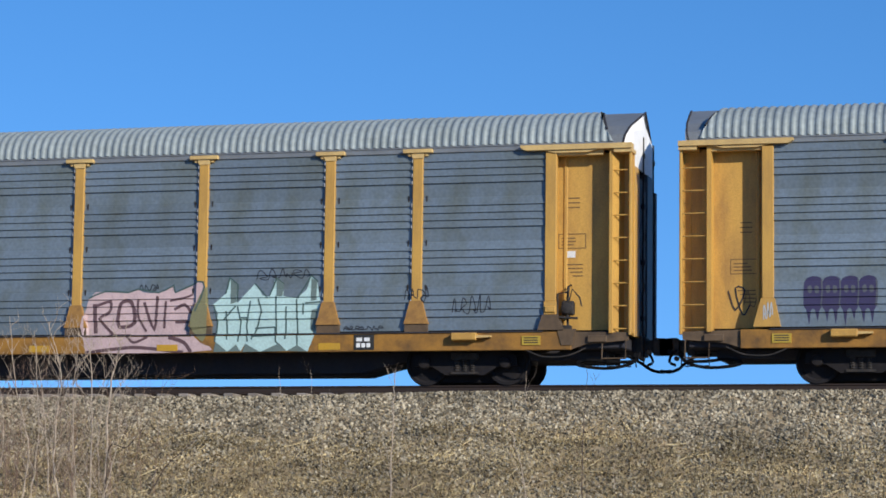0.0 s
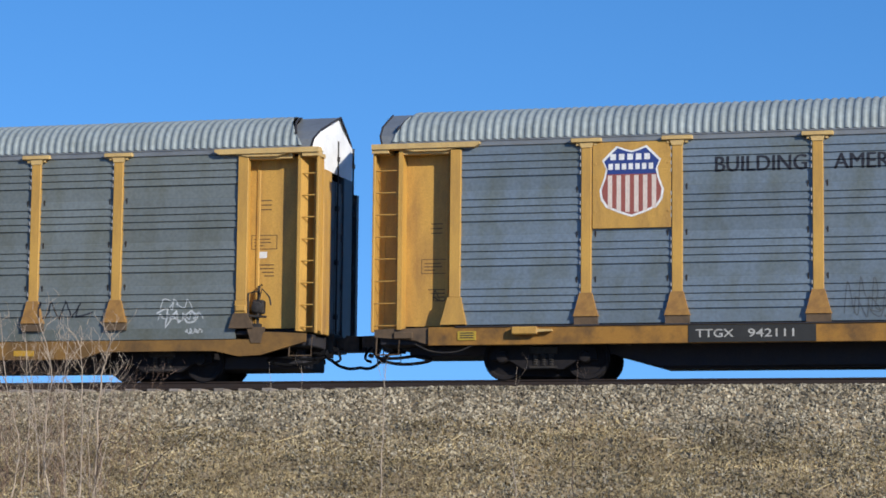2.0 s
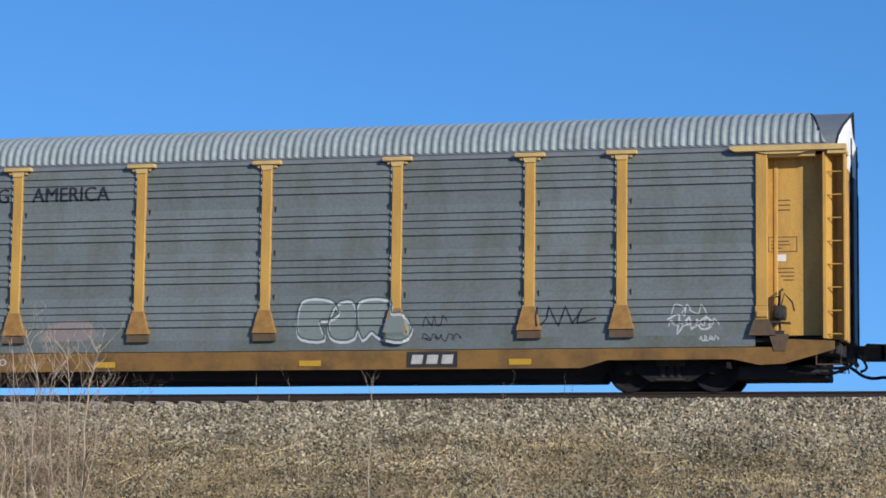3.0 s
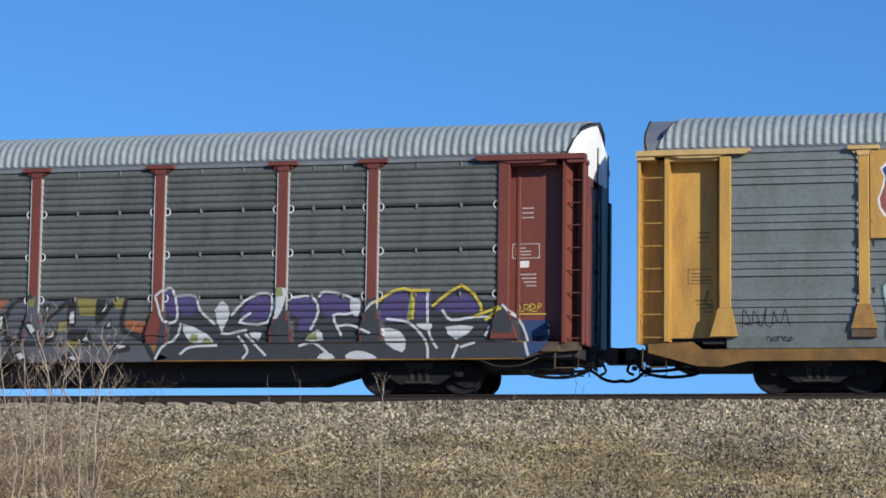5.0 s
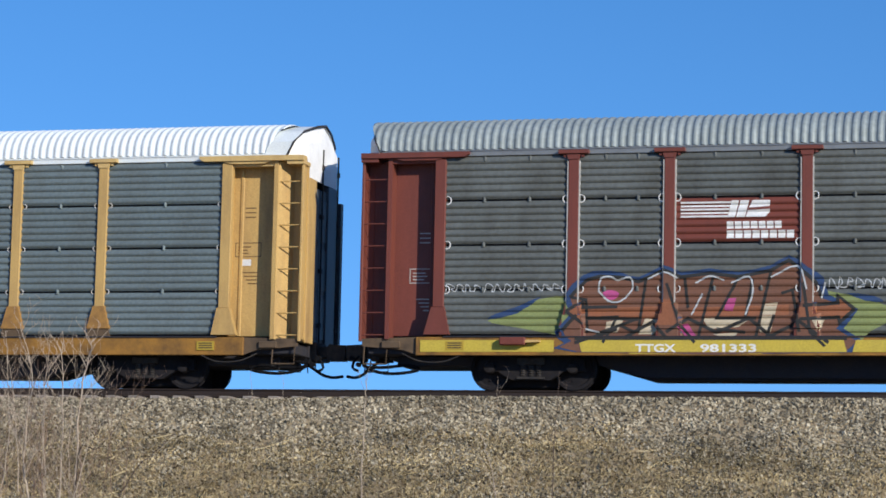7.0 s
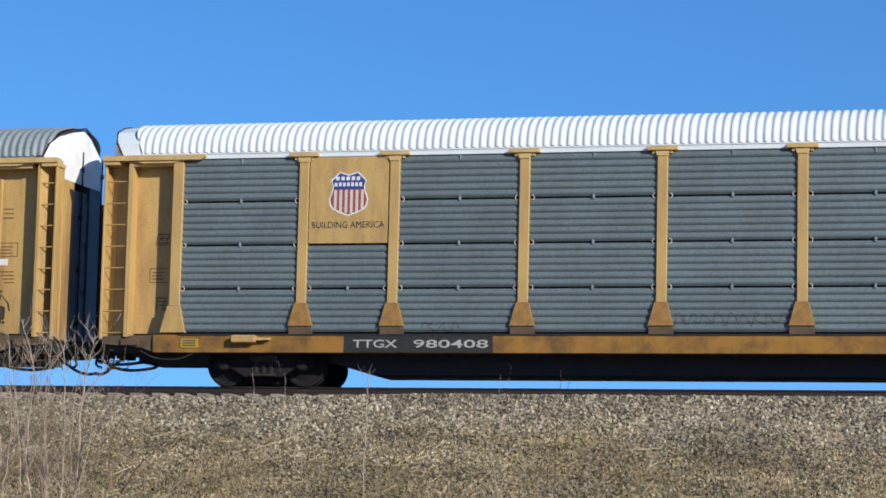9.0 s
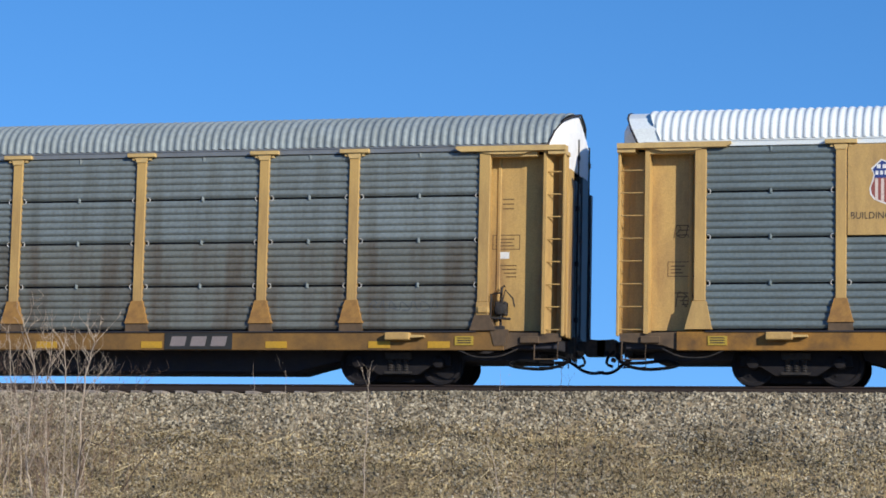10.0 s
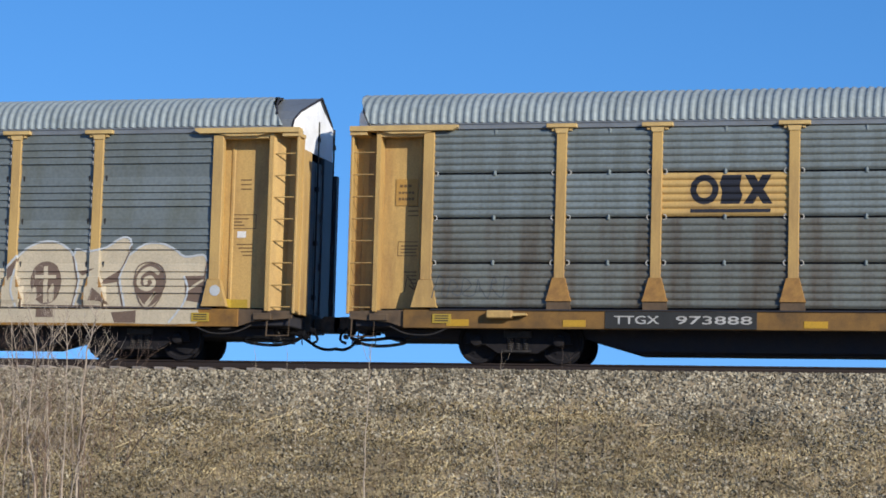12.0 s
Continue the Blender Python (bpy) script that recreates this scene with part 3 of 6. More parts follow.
def autorack(kind, paint, sill, panels, roof, head, label, low=False, special=(), brake=True, plate=None, corner=13.4, lower=None):
    car = new("autorack_car")
    tagged(car, label, "railway car", "cars of the train")
    posts, e = POSTS[kind], ENDPOST[kind]
    for s in (-10.2, 10.2):
        truck(car, s)
    if low:
        shared("low_sill", "side_sill", low_sill_bm, sill, car)
        shared("band", "lower_panel", band_bm, panels, car)
        part("draft_sill", box(bmesh.new(), 10.9, 13.35, 0.75, 2.25, 0.27, 0.70, 0.02), BLACK, car, "low black draft sill under the end of the car")
    else:
        shared(("sill", sill.name), "side_sill", sill_bm, sill, car)
        shared("seam", "sill_seam", lambda: box(bmesh.new(), -12.0, 12.0, -0.008, 0.03, 1.062, 1.088), BLACK, car, None, "dark seam between sill and panels")
    shared(("underframe", low), "underframe", (lambda: underframe_bm(8.6, 8.8, 8.9)) if low else underframe_bm, BLACK, car)
    for y in (0.92, 2.08):
        shared("skirt", "side_girder", skirt_bm, BLACK, car, pose(0, y, 0))
    for k in range(13):
        shared("bearer", "cross_bearer", lambda: box(bmesh.new(), -0.05, 0.05, 0.13, 2.87, 0.70, 0.98), BLACK, car, pose(-8.4 + 1.4 * k, 0, 0))
    for s in (-1, 1):
        shared("draft", "draft_sill", lambda: box(bmesh.new(), -1.15, 1.15, 0.75, 2.25, 0.51, 0.72, 0.02), BLACK, car, pose(s * 12.05, 0, 0))
        shared("endsill", "end_sill", end_sill_bm, BLACK, car, pose(s * 13.2, 0, 0))
        if not low:
            shared(("sillend", s), "sill_end", (lambda: sill_end_bm()) if s > 0 else (lambda: mirrored(sill_end_bm())), GRIME, car, pose(s * 12.6, 0, 0))
    shared("far", "far_side", lambda: box(bmesh.new(), -13.65, 13.65, 2.86, 2.98, 1.09, 4.99), BLACK, car)
    for z in (1.05, 3.0):
        shared("deck", "deck", lambda: box(bmesh.new(), -13.65, 13.65, 0.46, 2.86, 0, 0.06), BLACK, car, pose(0, 0, z))
    for x in (-12.75, 12.75):
        shared("end_backing", "end_backing", lambda: box(bmesh.new(), -0.9, 0.9, 0.445, 0.46, 1.1, 4.95), BLACK, car, pose(x, 0, 0))
    shared("backing", "panel_backing", lambda: box(bmesh.new(), -11.9, 11.9, 0.165, 0.18, 1.1, 4.95), BLACK, car)
    shared(("fascia", roof.name), "roof_fascia", fascia_bm, roof if roof is ROOF_W else HOODGREY, car)
    shared(("roof", roof.name, kind), "roof", lambda: roof_bm(kind, roof is ROOF_W), roof, car, None, "transversely corrugated metal roof", True)
    e2 = 12.15 if kind == "lapped" and corner > 13.3 else e
    for a, b in zip((-e, *posts), (*posts, e2)):
        w = b - a
        for r in range(4):
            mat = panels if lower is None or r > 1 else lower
            bare = plate is not None and a < plate < b and r > 1
            for x, rows, other in special:
                if a < x < b and r in rows:
                    mat = other
            shared(("panel", round(w, 2), r, kind, mat.name), "side_panel", lambda: side_panel(w - 0.16, r, kind), mat, car, pose((a + b) / 2, 0, 0))
            if kind == "ribbed" and r == 3 and not bare:
                for q in ((-0.17, 0.17) if paint is BROWN else (0,)):
                    shared(("lug", panels.name), "panel_lug", lug_bm, panels, car, pose((a + b) / 2 + q * w, 0, Z1 - 0.08))
            if kind == "ribbed" and r and not bare:
                for q in ((-0.17, 0.17) if paint is BROWN else (0,)):
                    shared(("lug", panels.name), "panel_lug", lug_bm, panels, car, pose((a + b) / 2 + q * w, 0, ROWS_Z[r]))
                for x, turn in ((a + 0.16, 180), (b - 0.16, 0)):
                    shared(("clip", paint.name), "panel_clip", (lambda: clip_bm(0.072)) if paint is BROWN else clip_bm, CHALK if paint is BROWN else DIMWHITE, car, pose(x, 0.0 if turn == 0 else 0.11, ROWS_Z[r], 0, 0, turn))
    for x in posts:
        shared(("post", paint.name), "side_post", post_bm, paint, car, pose(x, 0, 0))
        shared(("foot", paint.name), "post_foot", foot_bm, FOOT if paint in YELLOWS else paint, car, pose(x, 0, 0), "stained flared post foot" if paint in YELLOWS else "")
        shared(("base", paint.name), "post_base", lambda: box(bmesh.new(), -0.25, 0.25, 0.0, 0.14, 1.09, 1.262), GRIME if paint in YELLOWS else paint, car, pose(x, 0, 0), "rusty brown post base" if paint in YELLOWS else "")
        shared(("bracket", paint.name), "post_bracket", bracket_bm, CAP if paint in YELLOWS else paint, car, pose(x, 0, 0))
        if kind == "lapped":
            for r in range(4):
                for z in LAPS:
                    shared("lap_end", "board_end", lambda: box(bmesh.new(), -0.012, 0.012, 0.015, 0.07, -0.045, 0.035), DIMWHITE, car, pose(x - 0.125, 0, ROWS_Z[r] + 0.95 * z + 0.03))
                if r:
                    for d in (-0.21, 0.19):
                        shared("slot", "panel_slot", lambda: box(bmesh.new(), -0.014, 0.014, 0.06, 0.10, -0.10, 0.03), IRON, car, pose(x + d, 0, ROWS_Z[r]))
        if paint is BROWN:
            for d in (-0.125, 0.125):
                shared("edge", "post_edge", lambda: box(bmesh.new(), -0.011, 0.011, 0.01, 0.08, 1.78, 4.76), DIMWHITE, car, pose(x + d, 0, 0), "pale worn edge strip of the post")
    for s in (-1, 1):
        end_of_car(car, s, paint, head, brake and s > 0, kind, corner if s > 0 else 13.2)
    return car


CARS = [
    autorack("lapped", YELLOW, SILL, PANEL_A, ROOF, HOODGREY, "yellow framed car carrier, blue-grey panels, dark purple spray paint"),
    autorack("lapped", YELLOW, SILL, PANEL_A, ROOF, HOODGREY, "yellow framed car carrier, blue-grey panels, pink and mint graffiti"),
    autorack("lapped", YELLOW, SILL_LOW, PANEL_C, ROOF, HOODGREY, "low-slung yellow framed car carrier, grey panels, pale outline graffiti", low=True),
    autorack("ribbed", BROWN, SILL, PANEL_N, ROOF, ROOF, "red-brown framed car carrier, dull dark panels, long graffiti murals", special=((-5.8, (2,), BROWN),), brake=False),
    autorack("ribbed", YELLOW_OLD, SILL, PANEL_B, ROOF_W, ROOF_W, "clean yellow framed car carrier, grey panels and white roof", brake=False, plate=-8.24, corner=13.2),
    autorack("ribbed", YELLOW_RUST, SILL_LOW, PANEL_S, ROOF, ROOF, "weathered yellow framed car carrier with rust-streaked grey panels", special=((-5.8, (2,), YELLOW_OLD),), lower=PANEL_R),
    autorack("lapped", YELLOW_OLD, SILL, PANEL_C, ROOF, HOODGREY, "yellow framed car carrier, grey panels, large cream graffiti letters", brake=False, corner=13.2),
]


# ---- bank, ballast and track ----
EARTH = material("dry_bank_earth", (0.33, 0.252, 0.148), 0.95, dirt=(0.12, 0.085, 0.05), amount=0.8, scale=1.5, grain=25, bump=0.03)


def bank_height(y):
    """Height of the ground across the track, from the camera's field to the far field."""
    if 0.1 <= y <= 2.9:
        return -0.22
    d = 0.1 - y if y < 0.1 else y - 2.9
    return max(-5.0, -0.22 - max(0.0, d - 0.45) * 0.53 - 0.04 * min(d, 0.45))


def ground():
    bm = bmesh.new()
    ys = [-3000, -400, -90, -52, -30, -16, -11] + [-10 + 0.25 * i for i in range(58)] + [5, 8, 12, 16, 40, 400, 3000]
    xs = [-3000, -400, -90, -50] + [-34 + 0.5 * i for i in range(81)] + [30, 60, 120, 400, 3000]
    grid = [[bm.verts.new((x, y, rough(x, y))) for x in xs] for y in ys]
    for a, b in zip(grid, grid[1:]):
        for i in range(len(xs) - 1):
            bm.faces.new((a[i], a[i + 1], b[i + 1], b[i]))
    return tagged(part("ground", bm, EARTH, None, "", True), "dry earth bank and field under the track", "ground", kind="structure")


def rough(x, y):
    """Ground height with its small unevenness on the bank."""
    h = bank_height(y)
    if -45 < x < -14 and -0.6 < y < 0.35:
        h -= 0.08 * min(1.0, (-14 - x) / 4)
    if -40 < x < 30 and -12 < y < -1.0:
        k = min(1.0, (-1.0 - y) / 1.0)
        h += k * (0.15 * noise.noise((x * 0.45, y * 0.7, 0)) + 0.10 * noise.noise((x * 1.2, y * 1.7, 4)))
    return h


ground()


def island_material(name, low, high, rough_value, mid=None, patch=0.6):
    """Colour that differs from piece to piece, and in broad patches."""
    m = bpy.data.materials.new(name)
    m.use_nodes = True
    n, l = m.node_tree.nodes, m.node_tree.links
    b = n["Principled BSDF"]
    b.inputs["Roughness"].default_value = rough_value
    b.inputs["Specular IOR Level"].default_value = 0.25
    geo, co, big = n.new("ShaderNodeNewGeometry"), n.new("ShaderNodeTexCoord"), n.new("ShaderNodeTexNoise")
    big.inputs["Scale"].default_value, big.inputs["Detail"].default_value = 0.9, 4
    mp = n.new("ShaderNodeMapping")
    mp.inputs["Scale"].default_value = (0.5, 1.3, 1.3)
    l.new(co.outputs["Object"], mp.inputs[0])
    l.new(mp.outputs[0], big.inputs[0])
    ramp = n.new("ShaderNodeValToRGB")
    ramp.color_ramp.elements[0].color, ramp.color_ramp.elements[1].color = (*low, 1), (*high, 1)
    if mid:
        e = ramp.color_ramp.elements.new(0.55)
        e.color = (*mid, 1)
    l.new(geo.outputs["Random Per Island"], ramp.inputs[0])
    mr = n.new("ShaderNodeMapRange")
    mr.inputs[1].default_value, mr.inputs[2].default_value, mr.inputs[3].default_value, mr.inputs[4].default_value = 0.35, 0.65, patch, 1.15
    l.new(big.outputs[0], mr.inputs[0])
    hsv = n.new("ShaderNodeHueSaturation")
    l.new(mr.outputs[0], hsv.inputs["Value"])
    l.new(ramp.outputs[0], hsv.inputs["Color"])
    l.new(hsv.outputs[0], b.inputs["Base Color"])
    return m


STONE = island_material("crushed_stone", (0.085, 0.068, 0.046), (0.52, 0.45, 0.32), 0.9, (0.265, 0.226, 0.155), 0.72)
STRAW = island_material("dry_grass_straw", (0.18, 0.132, 0.065), (0.78, 0.63, 0.35), 0.85, (0.49, 0.385, 0.20), 0.56)
LITTER = island_material("dead_leaves", (0.09, 0.06, 0.035), (0.56, 0.445, 0.24), 0.85, (0.31, 0.235, 0.125), 0.52)
TWIG = material("pale_bare_bark", (0.42, 0.34, 0.255), 0.85, dirt=(0.13, 0.10, 0.075), amount=0.7, scale=6)
BROWNTWIG = material("brown_bare_bark", (0.22, 0.145, 0.10), 0.85, dirt=(0.10, 0.07, 0.05), amount=0.6, scale=6)
DARKTWIG = material("dark_bare_bark", (0.085, 0.06, 0.045), 0.85, dirt=(0.05, 0.035, 0.03), amount=0.6, scale=6)
OLDWOOD = material("weathered_tie_wood", (0.27, 0.235, 0.20), 0.9, dirt=(0.12, 0.095, 0.075), amount=0.8, scale=5, bump=0.004, vary=0.2)


def soup(name, verts, faces, mat, label, category):
    me = bpy.data.meshes.new(name)
    me.from_pydata(verts, [], faces)
    me.materials.append(mat)
    return tagged(new(name, me), label, category, kind="stuff")


def grassy(x, y):
    """How far the bank is overgrown there: 0 bare stone, 1 all straw and litter."""
    edge = 2.05 + 0.7 * noise.noise((x * 0.22, 3.1, 0)) + 0.35 * noise.noise((x * 0.8, y * 0.8, 7.7))
    return min(1.0, max(0.0, (-y - edge + 0.45) / 0.9 + 0.55 * noise.noise((x * 0.7, y * 0.9, 2.2))))


def stones():
    rng = random.Random(4)
    verts, faces = [], []
    quads = ((0, 1, 3, 2), (4, 6, 7, 5), (0, 4, 5, 1), (2, 3, 7, 6), (0, 2, 6, 4), (1, 5, 7, 3))

    def stone(x, y, z, r):
        m = Euler((rng.uniform(0, 6), rng.uniform(0, 6), rng.uniform(0, 6))).to_matrix()
        k = len(verts)
        sx, sy, sz = r * rng.uniform(0.7, 1.3), r * rng.uniform(0.6, 1.1), r * rng.uniform(0.45, 0.9)
        for a in (-1, 1):
            for b in (-1, 1):
                for c in (-1, 1):
                    v = m @ Vector((a * sx * rng.uniform(0.5, 1), b * sy * rng.uniform(0.5, 1), c * sz * rng.uniform(0.5, 1)))
                    verts.append((x + v.x, y + v.y, z + v.z))
        faces.extend(tuple(k + i for i in q) for q in quads)
    for i in range(46000):
        x, y = rng.uniform(-28, -1), 0.28 - 3.4 * rng.random() ** 1.15
        if rng.random() < grassy(x, y) * 0.68:
            continue
        if 0.05 < y and rng.random() < 0.6:
            continue
        stone(x, y, rough(x, y) + rng.uniform(-0.02, 0.015), rng.uniform(0.02, 0.05))
    for i in range(34000):
        x, y = rng.uniform(-28, -1), rng.uniform(-6.0, -2.0)
        if noise.noise((x * 0.6, y * 0.8, 5.5)) < rng.uniform(-0.55, 0.45):
            continue
        stone(x, y, rough(x, y) + 0.01, rng.uniform(0.02, 0.042))
    return soup("ballast_stones", verts, faces, STONE, "crushed grey ballast stones on the shoulder of the bank", "gravel")


def straw():
    rng = random.Random(5)
    verts, faces = [], []
    lv, lf = [], []
    for i in range(170000):
        x, y = rng.uniform(-28, -1), rng.uniform(-6.8, -1.0)
        g = grassy(x, y)
        if rng.random() > g * (0.72 + 0.5 * noise.noise((x * 0.5, y * 0.7, 9))) + 0.04:
            continue
        z = rough(x, y)
        if rng.random() < 0.42:
            r = rng.uniform(0.018, 0.045)
            m = Euler((rng.gauss(0.5, 0.5), rng.gauss(0, 0.5), rng.uniform(0, 6.3))).to_matrix()
            k = len(lv)
            for a, b, c in ((-1, 0, 0), (0, -0.5, 0.15), (1, 0, 0), (0, 0.55, 0.15)):
                v = m @ Vector((a * r, b * r, c * r))
                lv.append((x + v.x, y + v.y, z + 0.03 + rng.random() * 0.03 + v.z))
            lf.append((k, k + 1, k + 2, k + 3))
            continue
        h, lean, d = rng.uniform(0.03, 0.125), rng.gauss(0.0, 1.5), rng.uniform(0, 6.3)
        w = rng.uniform(0.004, 0.009)
        dx, dy = math.cos(d), math.sin(d)
        k = len(verts)
        for t, ww in ((0, 1), (0.55, 0.8), (1, 0.1)):
            bend = lean * t * t * h
            cx, cy, cz = x + dx * bend, y + dy * bend, z + h * t * (1 - 0.3 * abs(lean) * t * 0.7)
            verts.append((cx - w * ww, cy, cz))
            verts.append((cx + w * ww, cy, cz))
        faces.append((k, k + 1, k + 3, k + 2))
        faces.append((k + 2, k + 3, k + 5, k + 4))
    for i in range(500):  # long fallen stalks
        x, y, d = rng.uniform(-27, -2), rng.uniform(-6.0, -1.4), rng.uniform(-2.5, 2.5)
        if rng.random() > grassy(x, y):
            continue
        n, w, k, up = rng.uniform(0.15, 0.5), rng.uniform(0.004, 0.007), len(verts), rng.uniform(0.0, 0.25)
        for t in (0, 0.5, 1):
            px, py = x + n * t * math.cos(d), y + n * t * math.sin(d)
            pz = rough(px, py) + 0.06 + up * n * t
            verts.extend(((px, py, pz - w), (px, py, pz + w)))
        faces.extend(((k, k + 2, k + 3, k + 1), (k + 2, k + 4, k + 5, k + 3)))
    soup("dry_grass", verts, faces, STRAW, "matted dry straw-coloured grass on the railway bank", "grass")
    soup("leaf_litter", lv, lf, LITTER, "brown dead leaf litter among the dry grass", "leaves")


stones()
straw()


def bush(name, stems, mat, label, twigs, seed, spread=0.55):
    """Bare stems from the bank; stems: rows of (x, y, z); twigs: how many side twigs a stem bears."""
    rng = random.Random(seed)
    thing = new(name)
    tagged(thing, label, "shrub")
    for pts, r in stems:
        bm = bmesh.new()
        if pts[0][1] < -4.75:
            pts = [tuple(e + 0.93 * (p - e) for p, e in zip(q, EYE)) for q in pts]
            x, y, z = pts[0]
            pts = [(x, y, rough(x, y) - 0.05)] + pts
            r *= 0.93
        line = smooth_line(pts, 6)
        line = [p + Vector((rng.gauss(0, 0.010), rng.gauss(0, 0.010), 0)) for p in line]
        r *= 0.95
        tube(bm, line, [r * (1 - 0.75 * i / (len(line) - 1)) for i in range(len(line))], 6)
        part("stem", bm, mat, thing)
        for k in range(twigs):
            bm = bmesh.new()
            i = rng.randrange(len(line) // 3, len(line) - 1)
            p, s = line[i], rng.choice((-1, 1))
            n = rng.uniform(0.35, 0.95) * (1.1 - 0.5 * i / len(line))
            tw = [p, p + Vector((s * n * 0.35 * spread, rng.uniform(-0.1, 0.1), n * 0.35)), p + Vector((s * n * 0.75 * spread, rng.uniform(-0.2, 0.2), n * 0.7)), p + Vector((s * n * spread * rng.uniform(0.8, 1.5), rng.uniform(-0.2, 0.2), n))]
            tl = smooth_line(tw, 3)
            tube(bm, tl, [r * 0.27 * (1 - 0.7 * j / (len(tl) - 1)) for j in range(len(tl))], 4)
            for q in range(3):
                a = tl[rng.randrange(3, len(tl))]
                b = a + Vector((rng.uniform(-0.16, 0.16), rng.uniform(-0.08, 0.08), rng.uniform(0.08, 0.24)))
                tube(bm, [a, (a + b) / 2 + Vector((0.01, 0, 0.01)), b], [r * 0.16, r * 0.13, r * 0.07], 4)
            part("twig", bm, mat, thing)
    return thing


Y = -5.0
TALL = [
    ([(-19.80, Y, -2.9), (-19.79, Y, -2.4), (-19.73, Y, -0.43), (-19.61, Y, 0.13), (-19.53, Y, 0.60)], 0.032),
    ([(-20.12, Y, -2.9), (-20.10, Y, -1.6), (-20.12, Y, -0.54), (-20.19, Y, 0.75)], 0.027),
    ([(-20.70, Y, -2.9), (-20.89, Y, -1.99), (-20.87, Y, -0.98), (-20.80, Y, -0.09), (-21.11, Y, 0.93)], 0.032),
    ([(-20.55, Y + 0.2, -2.9), (-20.62, Y + 0.2, -0.9), (-20.55, Y + 0.2, 0.72)], 0.023),
    ([(-21.6, Y, -2.9), (-21.45, Y, -1.6), (-21.75, Y, -0.4), (-21.95, Y, 1.05)], 0.024),
    ([(-21.1, Y + 0.3, -2.9), (-21.25, Y + 0.3, -1.0), (-21.5, Y + 0.3, 0.5)], 0.018),
    ([(-19.95, Y + 0.1, -2.9), (-19.98, Y + 0.1, -1.3), (-19.9, Y + 0.1, 0.35)], 0.016),
    ([(-21.35, Y - 0.1, -2.9), (-21.2, Y - 0.1, -1.2), (-21.35, Y - 0.1, 0.75)], 0.018)]
bush("bare_shrub", TALL + [
    ([(-20.9, Y + 0.15, -2.9), (-21.0, Y + 0.15, -1.5), (-20.85, Y + 0.15, 0.45)], 0.014),
    ([(-19.85, Y - 0.1, -2.9), (-19.6, Y - 0.1, -1.9), (-19.45, Y - 0.1, -0.9), (-19.5, Y - 0.1, -0.1)], 0.014),
    ([(-22.2, Y, -2.9), (-22.0, Y, -1.4), (-22.25, Y, 0.6)], 0.016),
    ([(-20.3, Y - 0.2, -2.9), (-20.42, Y - 0.2, -1.2), (-20.32, Y - 0.2, 0.2)], 0.016)], TWIG, "bare pale-stemmed shrub with many thin twigs", 16, 2)
bush("bare_shrub", [
    ([(-19.76, Y, -1.75), (-19.35, Y, -1.55), (-18.95, Y, -1.1), (-18.8, Y, -0.55)], 0.018),
    ([(-19.1, Y + 0.4, -2.6), (-18.7, Y + 0.4, -1.95), (-18.15, Y + 0.4, -1.45), (-17.8, Y + 0.4, -1.1)], 0.016),
    ([(-21.9, Y, -2.7), (-21.4, Y, -2.1), (-20.8, Y, -1.5)], 0.012)], DARKTWIG, "dark leafless branches leaning over the dry bank", 2, 3)
rng = random.Random(77)
thin = []
for k in range(34):
    x, y, h = rng.uniform(-22.4, -18.9), Y + rng.uniform(-0.1, 0.6), rng.uniform(1.6, 3.2)
    d = rng.uniform(-0.25, 0.25)
    thin.append(([(x, y, -2.9), (x + 0.3 * d, y, -2.9 + 0.4 * h), (x + d, y, -2.9 + h)], 0.011))
bush("brushwood", thin, BROWNTWIG, "brown thicket of thin bare twigs on the bank", 12, 9, 0.7)
bush("young_sapling", [([(-13.93, Y, -2.8), (-13.94, Y, -1.7), (-13.90, Y, -0.56), (-13.88, Y, -0.05)], 0.019)], TWIG, "thin bare sapling stem on the bank", 4, 5, 0.3)
bush("young_sapling", [([(-11.28, Y, -2.8), (-11.40, Y, -1.9), (-11.62, Y, -1.2)], 0.019)], TWIG, "thin leaning bare stem on the bank", 2, 6, 0.4)
bush("young_sapling", [([(-10.2, Y, -2.8), (-10.22, Y, -1.6), (-10.15, Y, -0.57), (-10.12, Y, -0.02)], 0.016)], DARKTWIG, "thin dark bare sapling stem on the bank", 3, 7, 0.3)
for i, (x, y, h) in enumerate(((-17.4, -1.6, 1.15), (-16.75, -1.5, 1.0), (-12.3, -1.0, 0.75), (-15.8, -3.6, 1.2), (-9.8, -4.2, 0.7), (-7.0, -4.4, 0.8), (-6.1, -4.6, 0.6))):
    z = rough(x, y)
    bush("weed_stalk", [([(x, y, z - 0.05), (x + 0.02, y, z + h * 0.5), (x - 0.03 + 0.02 * i, y, z + h)], 0.008)], TWIG, "single dry weed stalk on the bank", 1, 20 + i, 0.3)


TRACK = tagged(new("railway_track"), "brown steel rails on weathered wooden ties", "track", kind="structure")


def rail(y):
    bm = bmesh.new()
    prof = [(-0.076, -0.18), (0.076, -0.18), (0.076, -0.165), (0.012, -0.145), (0.010, -0.045), (0.036, -0.03), (0.036, -0.004), (0.028, 0.0), (-0.028, 0.0), (-0.036, -0.004), (-0.036, -0.03), (-0.010, -0.045), (-0.012, -0.145), (-0.076, -0.165)]
    a = [bm.verts.new((-400, y + p, z)) for p, z in prof]
    b = [bm.verts.new((300, y + p, z)) for p, z in prof]
    bm.faces.new(a)
    bm.faces.new(b[::-1])
    for i in range(len(a)):
        j = (i + 1) % len(a)
        bm.faces.new((a[i], b[i], b[j], a[j]))
    return part("rail", bm, STEEL, TRACK)


